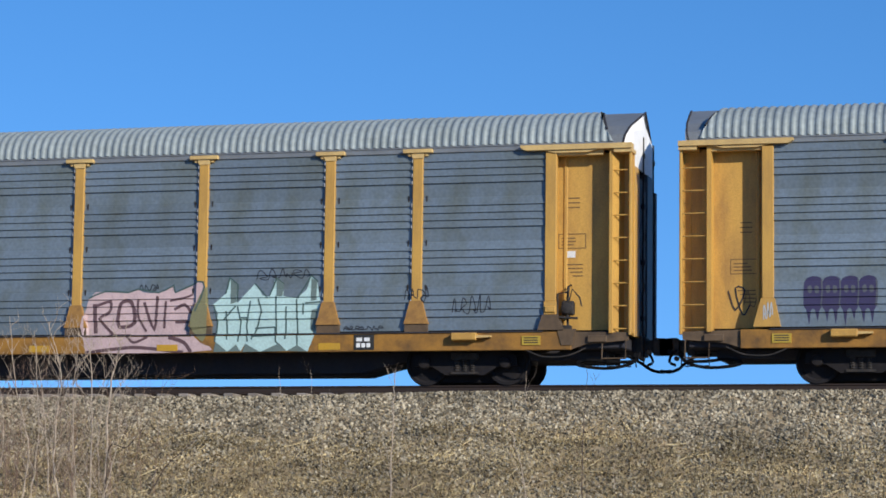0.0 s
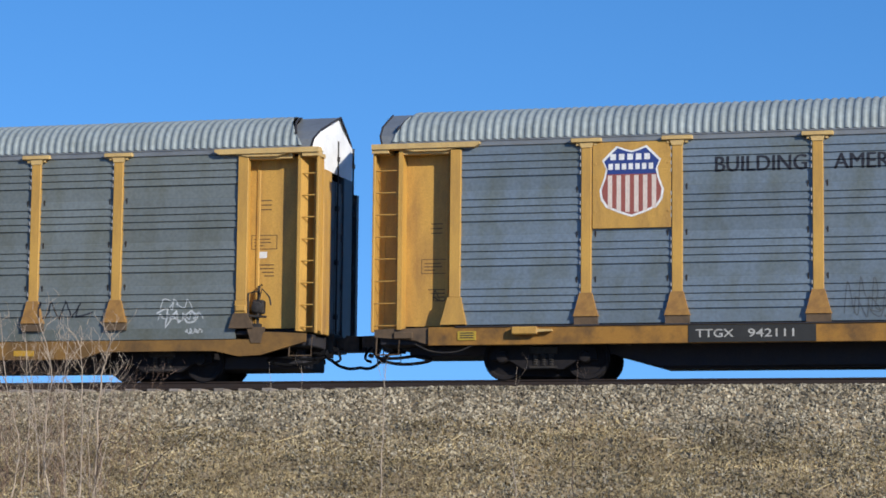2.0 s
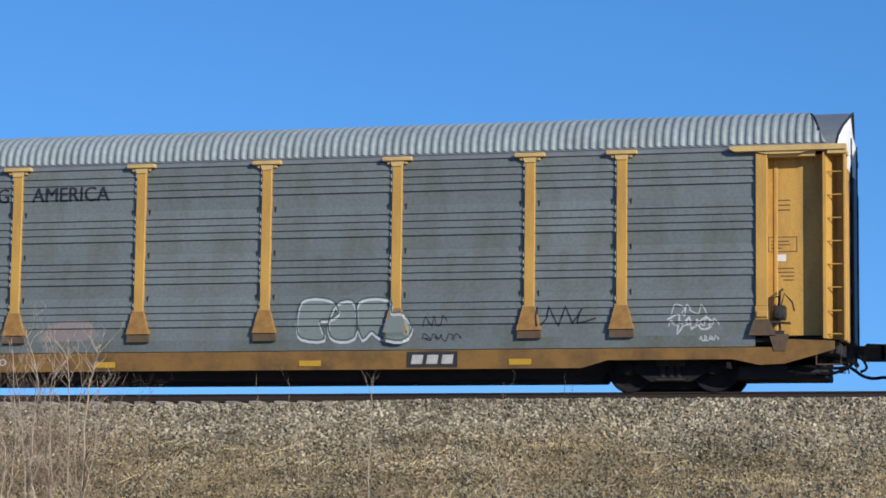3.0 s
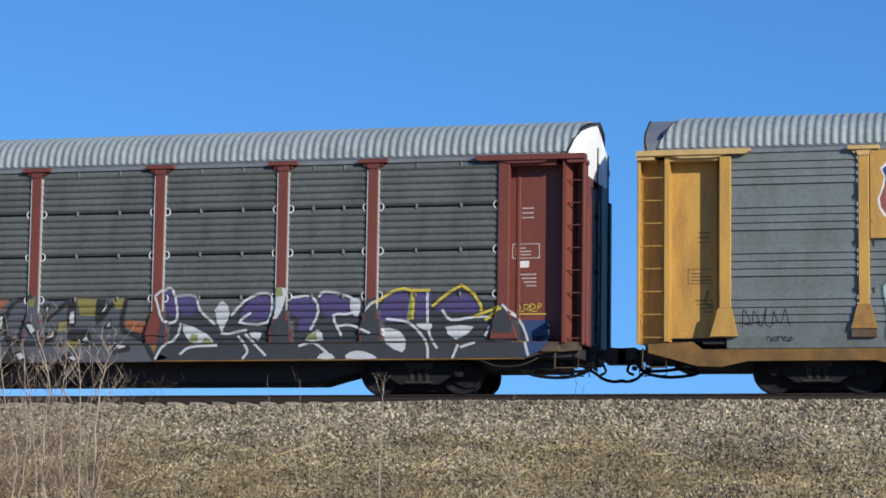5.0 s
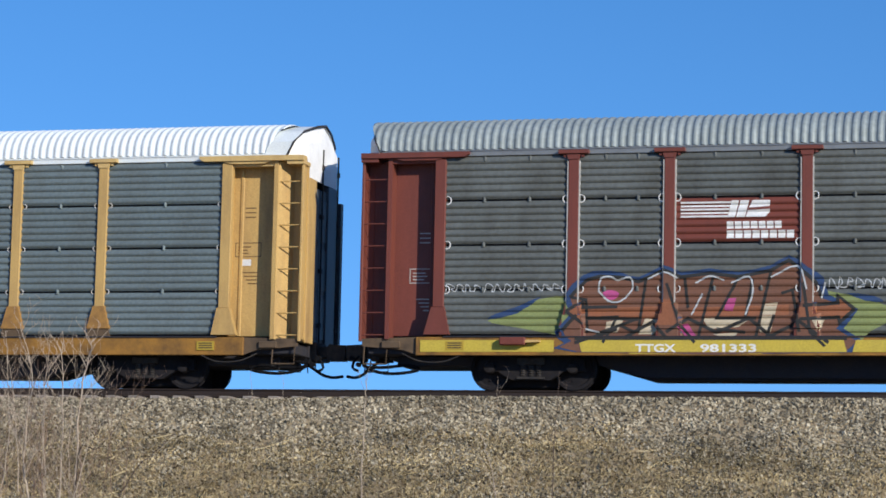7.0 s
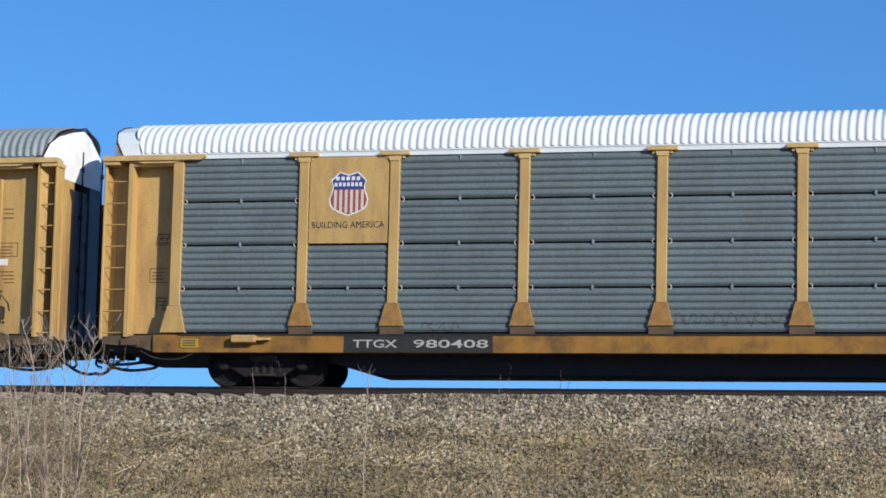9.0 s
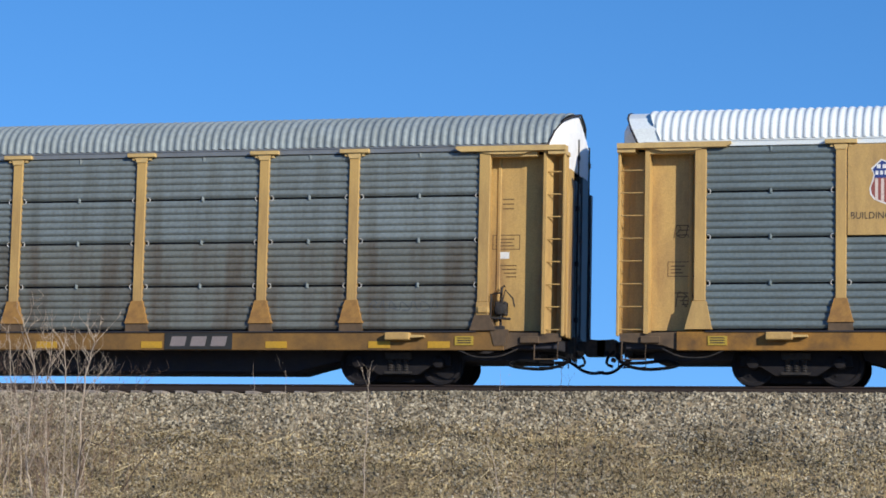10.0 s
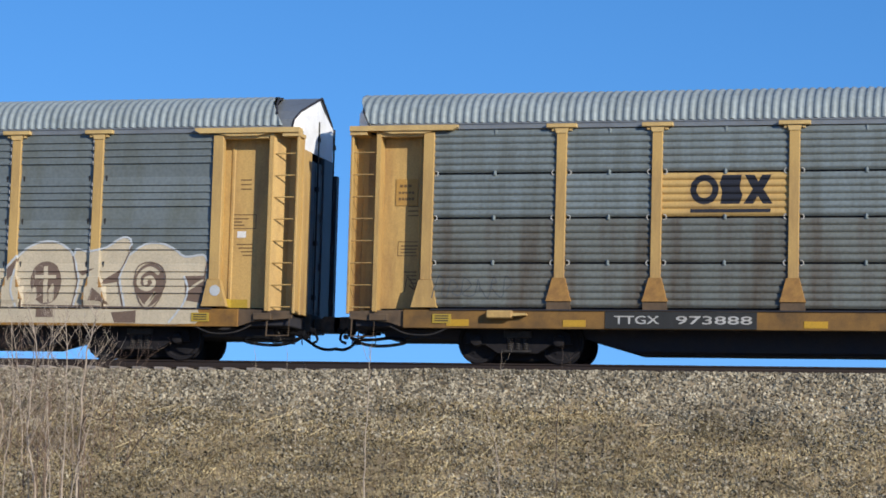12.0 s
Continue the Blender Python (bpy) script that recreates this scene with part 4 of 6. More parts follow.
for y in (1.5 - 0.755, 1.5 + 0.755):
    rail(y)
for i in range(64):
    shared("tie", "tie", lambda: box(bmesh.new(), -0.115, 0.115, 0.2, 2.8, -0.36, -0.183, 0.015), OLDWOOD, TRACK, pose(-32 + 0.535 * i + 0.03 * math.sin(i * 7.0), 0.03 * math.sin(i * 3.3), 0))


# ---- lettering and spray paint on the cars ----
def paint_material(name, colour, worn=0.35):
    return material(name, colour, 0.65, dirt=[c * 0.6 + 0.03 for c in colour], amount=worn, scale=2.5, streak=2, grain=30)


PINK = paint_material("faded_pink_spray", (0.50, 0.365, 0.355), 0.6)
MAROON = paint_material("dark_maroon_spray", (0.10, 0.055, 0.06))
MINT = paint_material("mint_spray", (0.40, 0.56, 0.53))
MINT_PALE = paint_material("thin_mint_spray", (0.17, 0.205, 0.19))
FOREST = paint_material("dark_green_spray", (0.05, 0.09, 0.085))
OLIVE = paint_material("olive_spray", (0.19, 0.18, 0.09))
PURPLE = paint_material("purple_spray", (0.065, 0.05, 0.135))
PURPLE_DARK = paint_material("dark_violet_spray", (0.03, 0.025, 0.075))
GREY_DARK = paint_material("charcoal_spray", (0.035, 0.038, 0.044))
GREY = paint_material("slate_spray", (0.078, 0.085, 0.096))
WHITE_S = paint_material("white_spray", (0.46, 0.48, 0.48))
YELLOW_S = paint_material("yellow_spray", (0.50, 0.38, 0.05))
LIME = paint_material("lime_spray", (0.20, 0.235, 0.085))
ORANGE = paint_material("burnt_orange_spray", (0.25, 0.092, 0.042))
RUST = paint_material("rust_brown_spray", (0.155, 0.07, 0.042))
MUSTARD = paint_material("mustard_spray", (0.20, 0.175, 0.045))
MINT_DIM = paint_material("dull_mint_spray", (0.30, 0.43, 0.41))
BLUE_S = paint_material("blue_spray", (0.022, 0.052, 0.13))
MAGENTA = paint_material("magenta_spray", (0.42, 0.07, 0.20))
CREAM = paint_material("cream_spray", (0.50, 0.42, 0.29))
UMBER = paint_material("umber_spray", (0.15, 0.10, 0.07))
FLAG_BLUE = paint_material("flag_blue_paint", (0.02, 0.045, 0.19), 0.15)
FLAG_RED = paint_material("flag_red_paint", (0.27, 0.075, 0.06), 0.3)
FADED = paint_material("faded_cream_stripe", (0.62, 0.52, 0.45), 0.3)
REFLECT = paint_material("yellow_reflector", (0.46, 0.26, 0.02), 0.35)
STENCIL = paint_material("faded_brown_stencil", (0.15, 0.085, 0.03), 0.4)
SEA = paint_material("sea_grey_spray", (0.12, 0.165, 0.15))
FAINT = paint_material("faint_red_spray", (0.22, 0.185, 0.175))
SMOKE = paint_material("thin_grey_spray", (0.075, 0.085, 0.092), 0.6)
BOARD = paint_material("black_number_board", (0.022, 0.022, 0.02), 0.4)
SIGN_ORANGE = paint_material("faded_orange_label", (0.42, 0.235, 0.055), 0.4)
SIGN_YELLOW = paint_material("signal_yellow_label", (0.40, 0.27, 0.03), 0.4)


def surface(x, z, kind, low):
    """Where the near face of the car's side stands at (x, z)."""
    foot = 0.84 if low else 1.09
    if z < foot:
        return 0.02
    for p in (*POSTS[kind], -ENDPOST[kind], ENDPOST[kind]):
        d = abs(x - p)
        if d < 0.115 and z > 1.75:
            return 0.0
        if 1.24 < z <= 1.75 and d < 0.135 + 0.15 * (1.75 - z) / 0.5:
            return -0.03
        if z <= 1.24 and d < 0.255:
            return 0.0
    if abs(x) > ENDPOST[kind]:
        return 0.352 if abs(x) < 13.08 else 0.02
    return rib(z, kind) if z > Z0 else 0.085


def lay(car, name, shapes, mat, layer=0, label="", kind="lapped", low=False, cling=True, whole=False):
    """Thin paint that follows the ribs and posts; shapes: outlines in x and z, or meshes. Each shape is a part, unless they make one whole."""
    foot = 0.84 if low else 1.09
    cuts = [foot, foot - 0.05, Z0, 1.24, 1.5, 1.75]
    for r in range(4):
        cuts += [ROWS_Z[r] + (Z1 - Z0) / 4 * u for u in (breaks(kind) if kind == "lapped" else [0, 0.03] + [0.03 + 0.1567 * (k + w) for k in range(6) for w in (0, 0.25, 0.5, 0.75)] + [0.97, 1])]
    edges = [p + d for p in (*POSTS[kind], -ENDPOST[kind], ENDPOST[kind]) for d in (-0.29, -0.20, -0.12, -0.11, 0.11, 0.12, 0.20, 0.29)]
    done = []
    for i, s in enumerate(shapes):
        bm = bmesh.new()
        if isinstance(s, bmesh.types.BMesh):
            join(bm, s)
        else:
            bm.faces.new([bm.verts.new((x, 0, z)) for x, z in s])
        bm.normal_update()
        bmesh.ops.triangulate(bm, faces=bm.faces[:])
        if cling:
            zs, xs = [v.co.z for v in bm.verts], [v.co.x for v in bm.verts]
            for z in sorted(set(cuts)):
                if min(zs) < z < max(zs):
                    bmesh.ops.bisect_plane(bm, geom=bm.verts[:] + bm.edges[:] + bm.faces[:], plane_co=(0, 0, z), plane_no=(0, 0, 1))
            for x in edges:
                if min(xs) < x < max(xs):
                    bmesh.ops.bisect_plane(bm, geom=bm.verts[:] + bm.edges[:] + bm.faces[:], plane_co=(x, 0, 0), plane_no=(1, 0, 0))
            for v in bm.verts:
                v.co.z = max(v.co.z, 0.48 if low else 0.69)
                v.co.y = surface(v.co.x, v.co.z, kind, low) - 0.004 - 0.003 * layer - 0.0015 * (i % 20) / 20
        done.append(bm)
    if whole:
        bm = bmesh.new()
        for d in done:
            join(bm, d)
        done = [bm]
    first = None
    for bm in done:
        me = bpy.data.meshes.new(name)
        bm.normal_update()
        for f in bm.faces:
            if f.normal.y > 0:
                f.normal_flip()
        bm.to_mesh(me)
        bm.free()
        me.materials.append(mat)
        ob = new(name, me)
        ob.parent = car
        if label:
            ob["label"] = label
        first = first or ob
    return first


def ribbon(pts, w, closed=False):
    """A brush line of width w, as one strip."""
    p = [Vector(q) for q in pts]
    p = [a for i, a in enumerate(p) if i == 0 or (a - p[i - 1]).length > 1e-4]
    n = len(p)
    bm = bmesh.new()
    rows = []
    for i in range(n):
        a = p[i - 1] if (i or closed) else p[0]
        b = p[(i + 1) % n] if (i < n - 1 or closed) else p[-1]
        d1, d2 = (p[i] - a), (b - p[i])
        d1 = d1.normalized() if d1.length > 1e-6 else d2.normalized()
        d2 = d2.normalized() if d2.length > 1e-6 else d1
        d = d1 + d2
        d = d.normalized() if d.length > 0.2 else d1
        k = w / 2 / max(0.55, abs(d.dot(d1)))
        m = Vector((-d.y, d.x)) * k
        rows.append([bm.verts.new((p[i].x + m.x, 0, p[i].y + m.y)), bm.verts.new((p[i].x - m.x, 0, p[i].y - m.y))])
    for i in range(n if closed else n - 1):
        a, b = rows[i], rows[(i + 1) % n]
        bm.faces.new((a[0], a[1], b[1], b[0]))
    return [bm]


def sheet(xa, Xa, xb, Xb, ya, Za, per):
    """Turns drawing units into x and z on the car."""
    k = (Xb - Xa) / (xb - xa)
    return lambda *v: [(Xa + (v[i] - xa) * k, Za + (ya - v[i + 1]) / per) for i in range(0, len(v), 2)]


def curvy(pts, n=4, closed=True):
    """Rounds an outline."""
    p = [Vector((*q, 0)) for q in pts]
    if not closed:
        return [(v.x, v.y) for v in smooth_line(p, n)]
    out, c = [], len(p)
    for i in range(c):
        p0, p1, p2, p3 = p[i - 1], p[i], p[(i + 1) % c], p[(i + 2) % c]
        for k in range(n):
            t = k / n
            v = 0.5 * (2 * p1 + (p2 - p0) * t + (2 * p0 - 5 * p1 + 4 * p2 - p3) * t * t + (3 * p1 - p0 - 3 * p2 + p3) * t ** 3)
            out.append((v.x, v.y))
    return out


def letters(text, x0, x1, z0, z1, bold=0.0):
    """Flat letters that fill the given box."""
    cu = bpy.data.curves.new("letters", 'FONT')
    cu.body, cu.offset, cu.resolution_u = text, bold, 3
    ob = bpy.data.objects.new("letters", cu)
    me = bpy.data.meshes.new_from_object(ob)
    bm = bmesh.new()
    bm.from_mesh(me)
    bpy.data.objects.remove(ob)
    bpy.data.meshes.remove(me)
    xs, ys = [v.co.x for v in bm.verts], [v.co.y for v in bm.verts]
    a, b, c, d = min(xs), max(xs), min(ys), max(ys)
    for v in bm.verts:
        v.co = ((v.co.x - a) / (b - a) * (x1 - x0) + x0, 0, (v.co.y - c) / (d - c) * (z1 - z0) + z0)
    return bm


def rect(x0, x1, z0, z1):
    return [(x0, z0), (x1, z0), (x1, z1), (x0, z1)]


def bars(x0, x1, z0, z1, n, gap=0.25):
    w = (x1 - x0) / n
    return [rect(x0 + i * w, x0 + (i + 1 - gap) * w, z0, z1) for i in range(n)]


SHIELD = [(-0.47, 1.0), (-0.2, 0.955), (0.0, 0.93), (0.2, 0.955), (0.47, 1.0), (0.92, 0.80), (0.80, 0.68), (0.86, 0.55), (1.0, 0.38), (0.96, 0.25), (0.8, 0.14), (0.4, 0.06), (0.0, 0.0), (-0.4, 0.06), (-0.8, 0.14), (-0.96, 0.25), (-1.0, 0.38), (-0.86, 0.55), (-0.80, 0.68), (-0.92, 0.80)]


def flat_plate(car, x0, x1, z0, z1, mat, y=0.018):
    bm = box(bmesh.new(), x0, x1, y, y + 0.05, z0, z1, 0.006)
    for x in (x0 + 0.06, x1 - 0.06):
        for z in (z0 + 0.35, z1 - 0.45):
            lathe(bm, [(0.012, y - 0.012), (0.03, y - 0.008), (0.03, y + 0.01)], x, z, 8)
    return part("sign_plate", bm, mat, car, "flat yellow sign plate")


def flat(parent, name, shapes, mat, y, label=""):
    ob = lay(parent, name, shapes, mat, 0, label, cling=False, whole=True)
    for v in ob.data.vertices:
        v.co.y = y
    return ob


def shield(car, cx, z0, z1, w, y=0.016):
    h = z1 - z0
    s = lambda k: [(cx + u * k * w / 2, z0 + h / 2 + (v - 0.5) * (1 - (1 - k) * w / h) * h) for u, v in SHIELD]
    base = flat(car, "shield_emblem", [s(1.0)], CHALK, y, "shield emblem in blue, white and red stripes")
    inner, cut = s(0.93), z0 + 0.60 * h
    side = 0.835 * 0.93 * w / 2
    flat(base, "shield_field", [[(cx + side, cut)] + [p for p in inner if p[1] < cut] + [(cx - side, cut)]], FLAG_RED, y - 0.002)
    head = [p for p in inner if p[1] > cut]
    k = [i for i, p in enumerate(head) if p[0] > cx][-1] + 1
    flat(base, "shield_head", [head[:k] + [(cx + side, cut), (cx - side, cut)] + head[k:]], FLAG_BLUE, y - 0.003)
    wide = w * 0.82
    st = []
    for i in range(6):
        x = cx - wide / 2 + (i + 0.55) * wide / 6
        e = abs(x - cx) / (w / 2)
        st.append(rect(x - wide / 24, x + wide / 24, z0 + h * (0.07 + 0.10 * e ** 2), z0 + 0.585 * h))
    for f in st:
        flat(base, "white_stripe", [f], FADED, y - 0.004)
    for f in bars(cx - 0.33 * w, cx + 0.33 * w, z0 + 0.80 * h, z0 + 0.885 * h, 5, 0.34) + bars(cx - 0.36 * w, cx + 0.37 * w, z0 + 0.665 * h, z0 + 0.75 * h, 7, 0.34):
        flat(base, "emblem_letter", [f], CHALK, y - 0.005)


def number_board(car, x0, x1, word, number, low=False, end=0.97):
    z0, z1 = (0.50, 0.83) if low else (0.70, 1.05)
    b = part("number_board", box(bmesh.new(), x0, x1, 0.008, 0.03, z0, z1), SILL_LOW if low else BOARD, car, "grimy sill strip with white reporting marks" if low else "black board with white reporting marks")
    w = x1 - x0
    flat(b, "reporting_mark", [letters(word, x0 + 0.06 * w, x0 + 0.36 * w, z0 + 0.095, z1 - 0.085, 0.008)], DIMWHITE, 0.004)
    flat(b, "reporting_mark", [letters(number, x0 + 0.47 * w, x0 + end * w, z0 + 0.095, z1 - 0.085, 0.008)], DIMWHITE, 0.004)


def owner_board(car, x0, x1, low=False, mark=None):
    z0, z1 = (0.50, 0.83) if low else (0.70, 1.05)
    b = part("owner_board", box(bmesh.new(), x0, x1, 0.008, 0.03, z0, z1), BOARD, car, "black board with pale owner mark")
    w, a, c = x1 - x0, z0 + 0.07, z1 - 0.07
    for k in (0.08, 0.38, 0.68):
        flat(b, "owner_mark", [[(x0 + k * w, a), (x0 + (k + 0.22) * w, a), (x0 + (k + 0.25) * w, c), (x0 + (k + 0.03) * w, c)]], mark or DIMWHITE, 0.004)


def reflectors(car, xs, low=False):
    for x in xs:
        part("reflector", box(bmesh.new(), x - 0.24, x + 0.24, 0.006, 0.03, *((0.54, 0.66) if low else (0.73, 0.87))), REFLECT, car, "dull yellow reflector strip")


def stencils(car, kind, paint, seed):
    """Small unreadable markings on the two end plates."""
    rng = random.Random(seed)
    ink = STENCIL if paint in YELLOWS else DIMWHITE
    for s in (-1, 1):
        x = s * 12.55
        z = 2.85 if s > 0 else 2.25
        fr = ribbon([(x - 0.3, z), (x + 0.28, z), (x + 0.28, z + 0.3), (x - 0.3, z + 0.3)], 0.018, True)
        rows = [rect(x - 0.24, x - 0.24 + rng.uniform(0.2, 0.42), z + 0.06 + 0.07 * k, z + 0.085 + 0.07 * k) for k in range(3)]
        rows += [rect(x - 0.1, x + 0.15, z + 0.85 + 0.1 * k, z + 0.875 + 0.1 * k) for k in range(3)]
        rows += [rect(x - 0.05 * k, x + 0.22, z - 0.6 + 0.08 * k, z - 0.575 + 0.08 * k) for k in range(4)]
        flat(car, "stencil_frame", fr, ink, 0.356)
        for f in rows:
            flat(car, "stencil_bar", [f], ink, 0.356)
        if s > 0:
            flat(car, "white_label", [rect(x - 0.14, x + 0.06, z - 0.2, z - 0.06)], CHALK, 0.354, "small white paper label")
        if car is C2 or (car is C3 and s > 0):
            continue
        box_ = part("sill_label", box(bmesh.new(), s * 11.75 - 0.2, s * 11.75 + 0.2, 0.0, 0.02, 0.79, 0.98), SIGN_YELLOW, car, "yellow instruction label")
        flat(box_, "label_lettering", [rect(s * 11.75 - 0.15, s * 11.75 + 0.15, 0.83 + 0.05 * k, 0.85 + 0.05 * k) for k in range(3)], INK, -0.004)
    if car is C2:
        return
    for x in (-10.45,) if car in (C3, C4, C6) else (-10.45, 10.35):
        part("sill_box", box(bmesh.new(), x - 0.30, x + 0.25, -0.16, 0.02, 0.89, 1.05, 0.02), paint, car, "small welded box on the sill")
        part("bracket_arm", prism(bmesh.new(), [(x + 0.25, 0.94), (x + 0.55, 0.955), (x + 0.55, 0.99), (x + 0.25, 1.0)], -0.13, 0.02), CAP, car, "pale worn bracket arm")
    for s in (-1, 1):
        bm = tube(bmesh.new(), smooth_line([(s * 11.6, 0.05, 0.70), (s * 12.0, 0.05, 0.55), (s * 12.5, 0.05, 0.56), (s * 12.9, 0.08, 0.72)], 5), 0.016, 6)
        part("brake_line", bm, IRON, car)


def tags(car, rows, label, kind="lapped", low=False):
    """Separate hand-written tags; rows: x0, x1, z0, z1, strokes, seed."""
    for v in rows:
        lay(car, "marker_tag", scribble(*v), SMOKE if "faint" in label else INK, 0, label, kind, low, whole=True)


def scribble(x0, x1, z0, z1, n, seed):
    """A quick hand-written tag, unreadable: one brush line."""
    rng = random.Random(seed)
    line, w = [], (x1 - x0) / n
    for i in range(n):
        a = x0 + i * w
        line.append((a + 0.1 * w, z0 + rng.uniform(0, 0.25) * (z1 - z0)))
        line.append((a + rng.uniform(0.2, 0.5) * w, z1 - rng.uniform(0, 0.2) * (z1 - z0)))
        line.append((a + rng.uniform(0.5, 1.1) * w, z0 + rng.uniform(0.2, 0.8) * (z1 - z0)))
        line.append((a + rng.uniform(0.2, 0.9) * w, z0 + rng.uniform(0.1, 0.6) * (z1 - z0)))
    return ribbon(curvy(line, 4, False), 0.02)


C0, C1, C2, C3, C4, C5, C6 = CARS
for i, (c, k, p) in enumerate(zip(CARS, ("lapped",) * 3 + ("ribbed",) * 3 + ("lapped",), (YELLOW,) * 3 + (BROWN,) + (YELLOW_OLD,) * 3)):
    stencils(c, k, p, i)

# shield, slogan and numbers on two cars
for c, low, num in ((C1, False, "942111"), (C2, True, "853530")):
    flat_plate(c, -9.07, -7.41, 3.09, 4.90, YELLOW)
    shield(c, -8.24, 3.32, 4.82, 1.36)
    lay(c, "slogan", [letters("BUILDING", -6.50, -4.62, 4.22, 4.54, 0.0)], INK, 0, "dark blue slogan letters")
    lay(c, "slogan", [letters("BUILDING", -6.48, -4.60, 4.225, 4.545)], INK, 1)
    lay(c, "slogan", [letters("AMERICA", -4.04, -2.21, 4.225, 4.545)], INK, 1)
    lay(c, "slogan", [letters("AMERICA", -4.06, -2.23, 4.22, 4.54, 0.0)], INK, 0, "dark blue slogan letters")
    number_board(c, -7.05, -4.43, "TTGX", num, low, 0.97 if low else 0.83)
reflectors(C1, (3.62, 7.32, -2.6, 0.6))
b = part("test_panel", box(bmesh.new(), 7.88, 8.32, 0.004, 0.03, 0.72, 1.04), BOARD, C1, "small black and white data panel")
flat(b, "panel_lettering", bars(7.93, 8.27, 0.90, 0.98, 2) + bars(7.93, 8.27, 0.77, 0.86, 3), CHALK, 0.0)
owner_board(C2, 4.65, 5.75, True)
reflectors(C2, (2.5, 7.1, -2.2), True)
flat_plate(C4, -9.12, -7.36, 3.03, 4.90, YELLOW_OLD)
shield(C4, -8.24, 3.62, 4.58, 0.88)
flat(C4, "slogan", [letters("BUILDING AMERICA", -9.05, -7.43, 3.36, 3.50, 0.0)], INK, 0.014, "dark slogan letters")
number_board(C4, -8.25, -5.0, "TTGX", "980408")
owner_board(C4, 4.95, 6.68)
number_board(C5, -8.25, -5.1, "TTGX", "973888")
owner_board(C5, 5.05, 6.6, mark=FAINT)
reflectors(C5, (-11.4, -8.9, -3.9, -0.6, 2.3, 4.75, 7.6, 9.9, 11.2))
# company panels, as plain shapes
lay(C5, "company_mark", ribbon([(-6.23 + 0.23 * math.cos(a), 3.59 + 0.245 * math.sin(a)) for a in [math.tau * k / 20 for k in range(20)]], 0.13, True), INK, 0, "dark round block of the company mark", "ribbed")
lay(C5, "company_mark", [[(-5.90, 3.29), (-5.50, 3.29), (-5.44, 3.46), (-5.50, 3.63), (-5.46, 3.89), (-5.86, 3.89), (-5.92, 3.72), (-5.86, 3.55)]], INK, 0, "dark waved block of the company mark", "ribbed")
lay(C5, "company_mark", [[(-5.42, 3.29), (-5.22, 3.29), (-5.12, 3.45), (-5.02, 3.29), (-4.82, 3.29), (-5.01, 3.59), (-4.84, 3.89), (-5.04, 3.89), (-5.12, 3.75), (-5.20, 3.89), (-5.40, 3.89), (-5.23, 3.59)]], INK, 0, "dark waisted block of the company mark", "ribbed")
lay(C5, "company_line", [rect(-6.52, -4.86, 3.11, 3.19)], INK, 0, "", "ribbed")
lay(C3, "company_mark", [rect(-6.99, -5.98 + 0.03 * k, 3.54 + 0.072 * k, 3.578 + 0.072 * k) for k in range(5)], CHALK, 0, "white horizontal bar of the company mark", "ribbed")
lay(C3, "company_block", [[(-6.02, 3.54), (-5.86, 3.54), (-5.78, 3.885), (-5.93, 3.885)], [(-5.84, 3.54), (-5.66, 3.54), (-5.57, 3.885), (-5.75, 3.885)], [(-5.64, 3.54), (-5.24, 3.54), (-5.16, 3.62), (-5.14, 3.70), (-5.60, 3.68)], [(-5.58, 3.73), (-5.15, 3.76), (-5.14, 3.885), (-5.50, 3.885)]], CHALK, 1, "white slanted block of the company mark", "ribbed")
lay(C3, "company_lettering", bars(-6.03, -4.88, 3.30, 3.45, 7, 0.16) + bars(-6.03, -4.62, 3.10, 3.26, 8, 0.16), CHALK, 0, "two rows of white bars", "ribbed", whole=True)
bd = part("number_strip", box(bmesh.new(), -8.02, -5.28, 0.012, 0.03, 0.72, 0.95), YELLOW_S, C3, "yellow sprayed strip with white marks")
flat(bd, "reporting_mark", [letters("TTGX", -7.9, -7.05, 0.75, 0.92, 0.025), letters("981333", -6.55, -5.4, 0.75, 0.92, 0.025)], CHALK, 0.006)

# pink piece
q = sheet(25, 1.45, 688, 4.38, 362, 1.09, 226)
g = lay(C1, "pink_graffiti", [curvy(q(88, 180, 175, 145, 300, 152, 350, 135, 375, 150, 460, 155, 540, 120, 545, 155, 670, 105, 700, 130, 655, 240, 640, 270, 600, 330, 640, 360, 690, 405, 750, 440, 480, 452, 80, 445), 2)], PINK, 0, "faded pink block-letter graffiti")
lay(g, "graffiti_shade", [curvy(q(650, 240, 715, 130, 722, 330, 700, 400, 660, 360, 635, 320), 2)], OLIVE, 1)
lay(g, "graffiti_line", sum([ribbon(curvy(q(*v), 3, False), 0.92 * w) for v, w in (
    ((122, 205, 128, 352), 0.10), ((130, 215, 205, 195, 200, 250, 150, 280, 225, 362), 0.07), ((200, 362, 320, 362), 0.05), ((245, 300, 262, 205, 318, 200, 335, 300, 262, 322, 245, 300), 0.09),
    ((352, 185, 355, 270, 398, 345), 0.06), ((385, 200, 440, 335, 455, 170), 0.07), ((500, 195, 492, 330), 0.06), ((520, 195, 600, 180, 640, 165), 0.05), ((545, 238, 600, 215, 640, 262), 0.07),
    ((550, 300, 640, 300), 0.06), ((520, 375, 600, 400, 640, 450), 0.09), ((80, 448, 250, 430, 370, 425, 600, 450), 0.08), ((300, 370, 340, 400, 410, 372), 0.06))], []), MAROON, 1)
lay(g, "graffiti_outline", ribbon(curvy(q(88, 178, 175, 143, 300, 150, 350, 133, 460, 153, 538, 118, 548, 153, 670, 103, 705, 130, 660, 250), 2, False), 0.035), FOREST, 2)
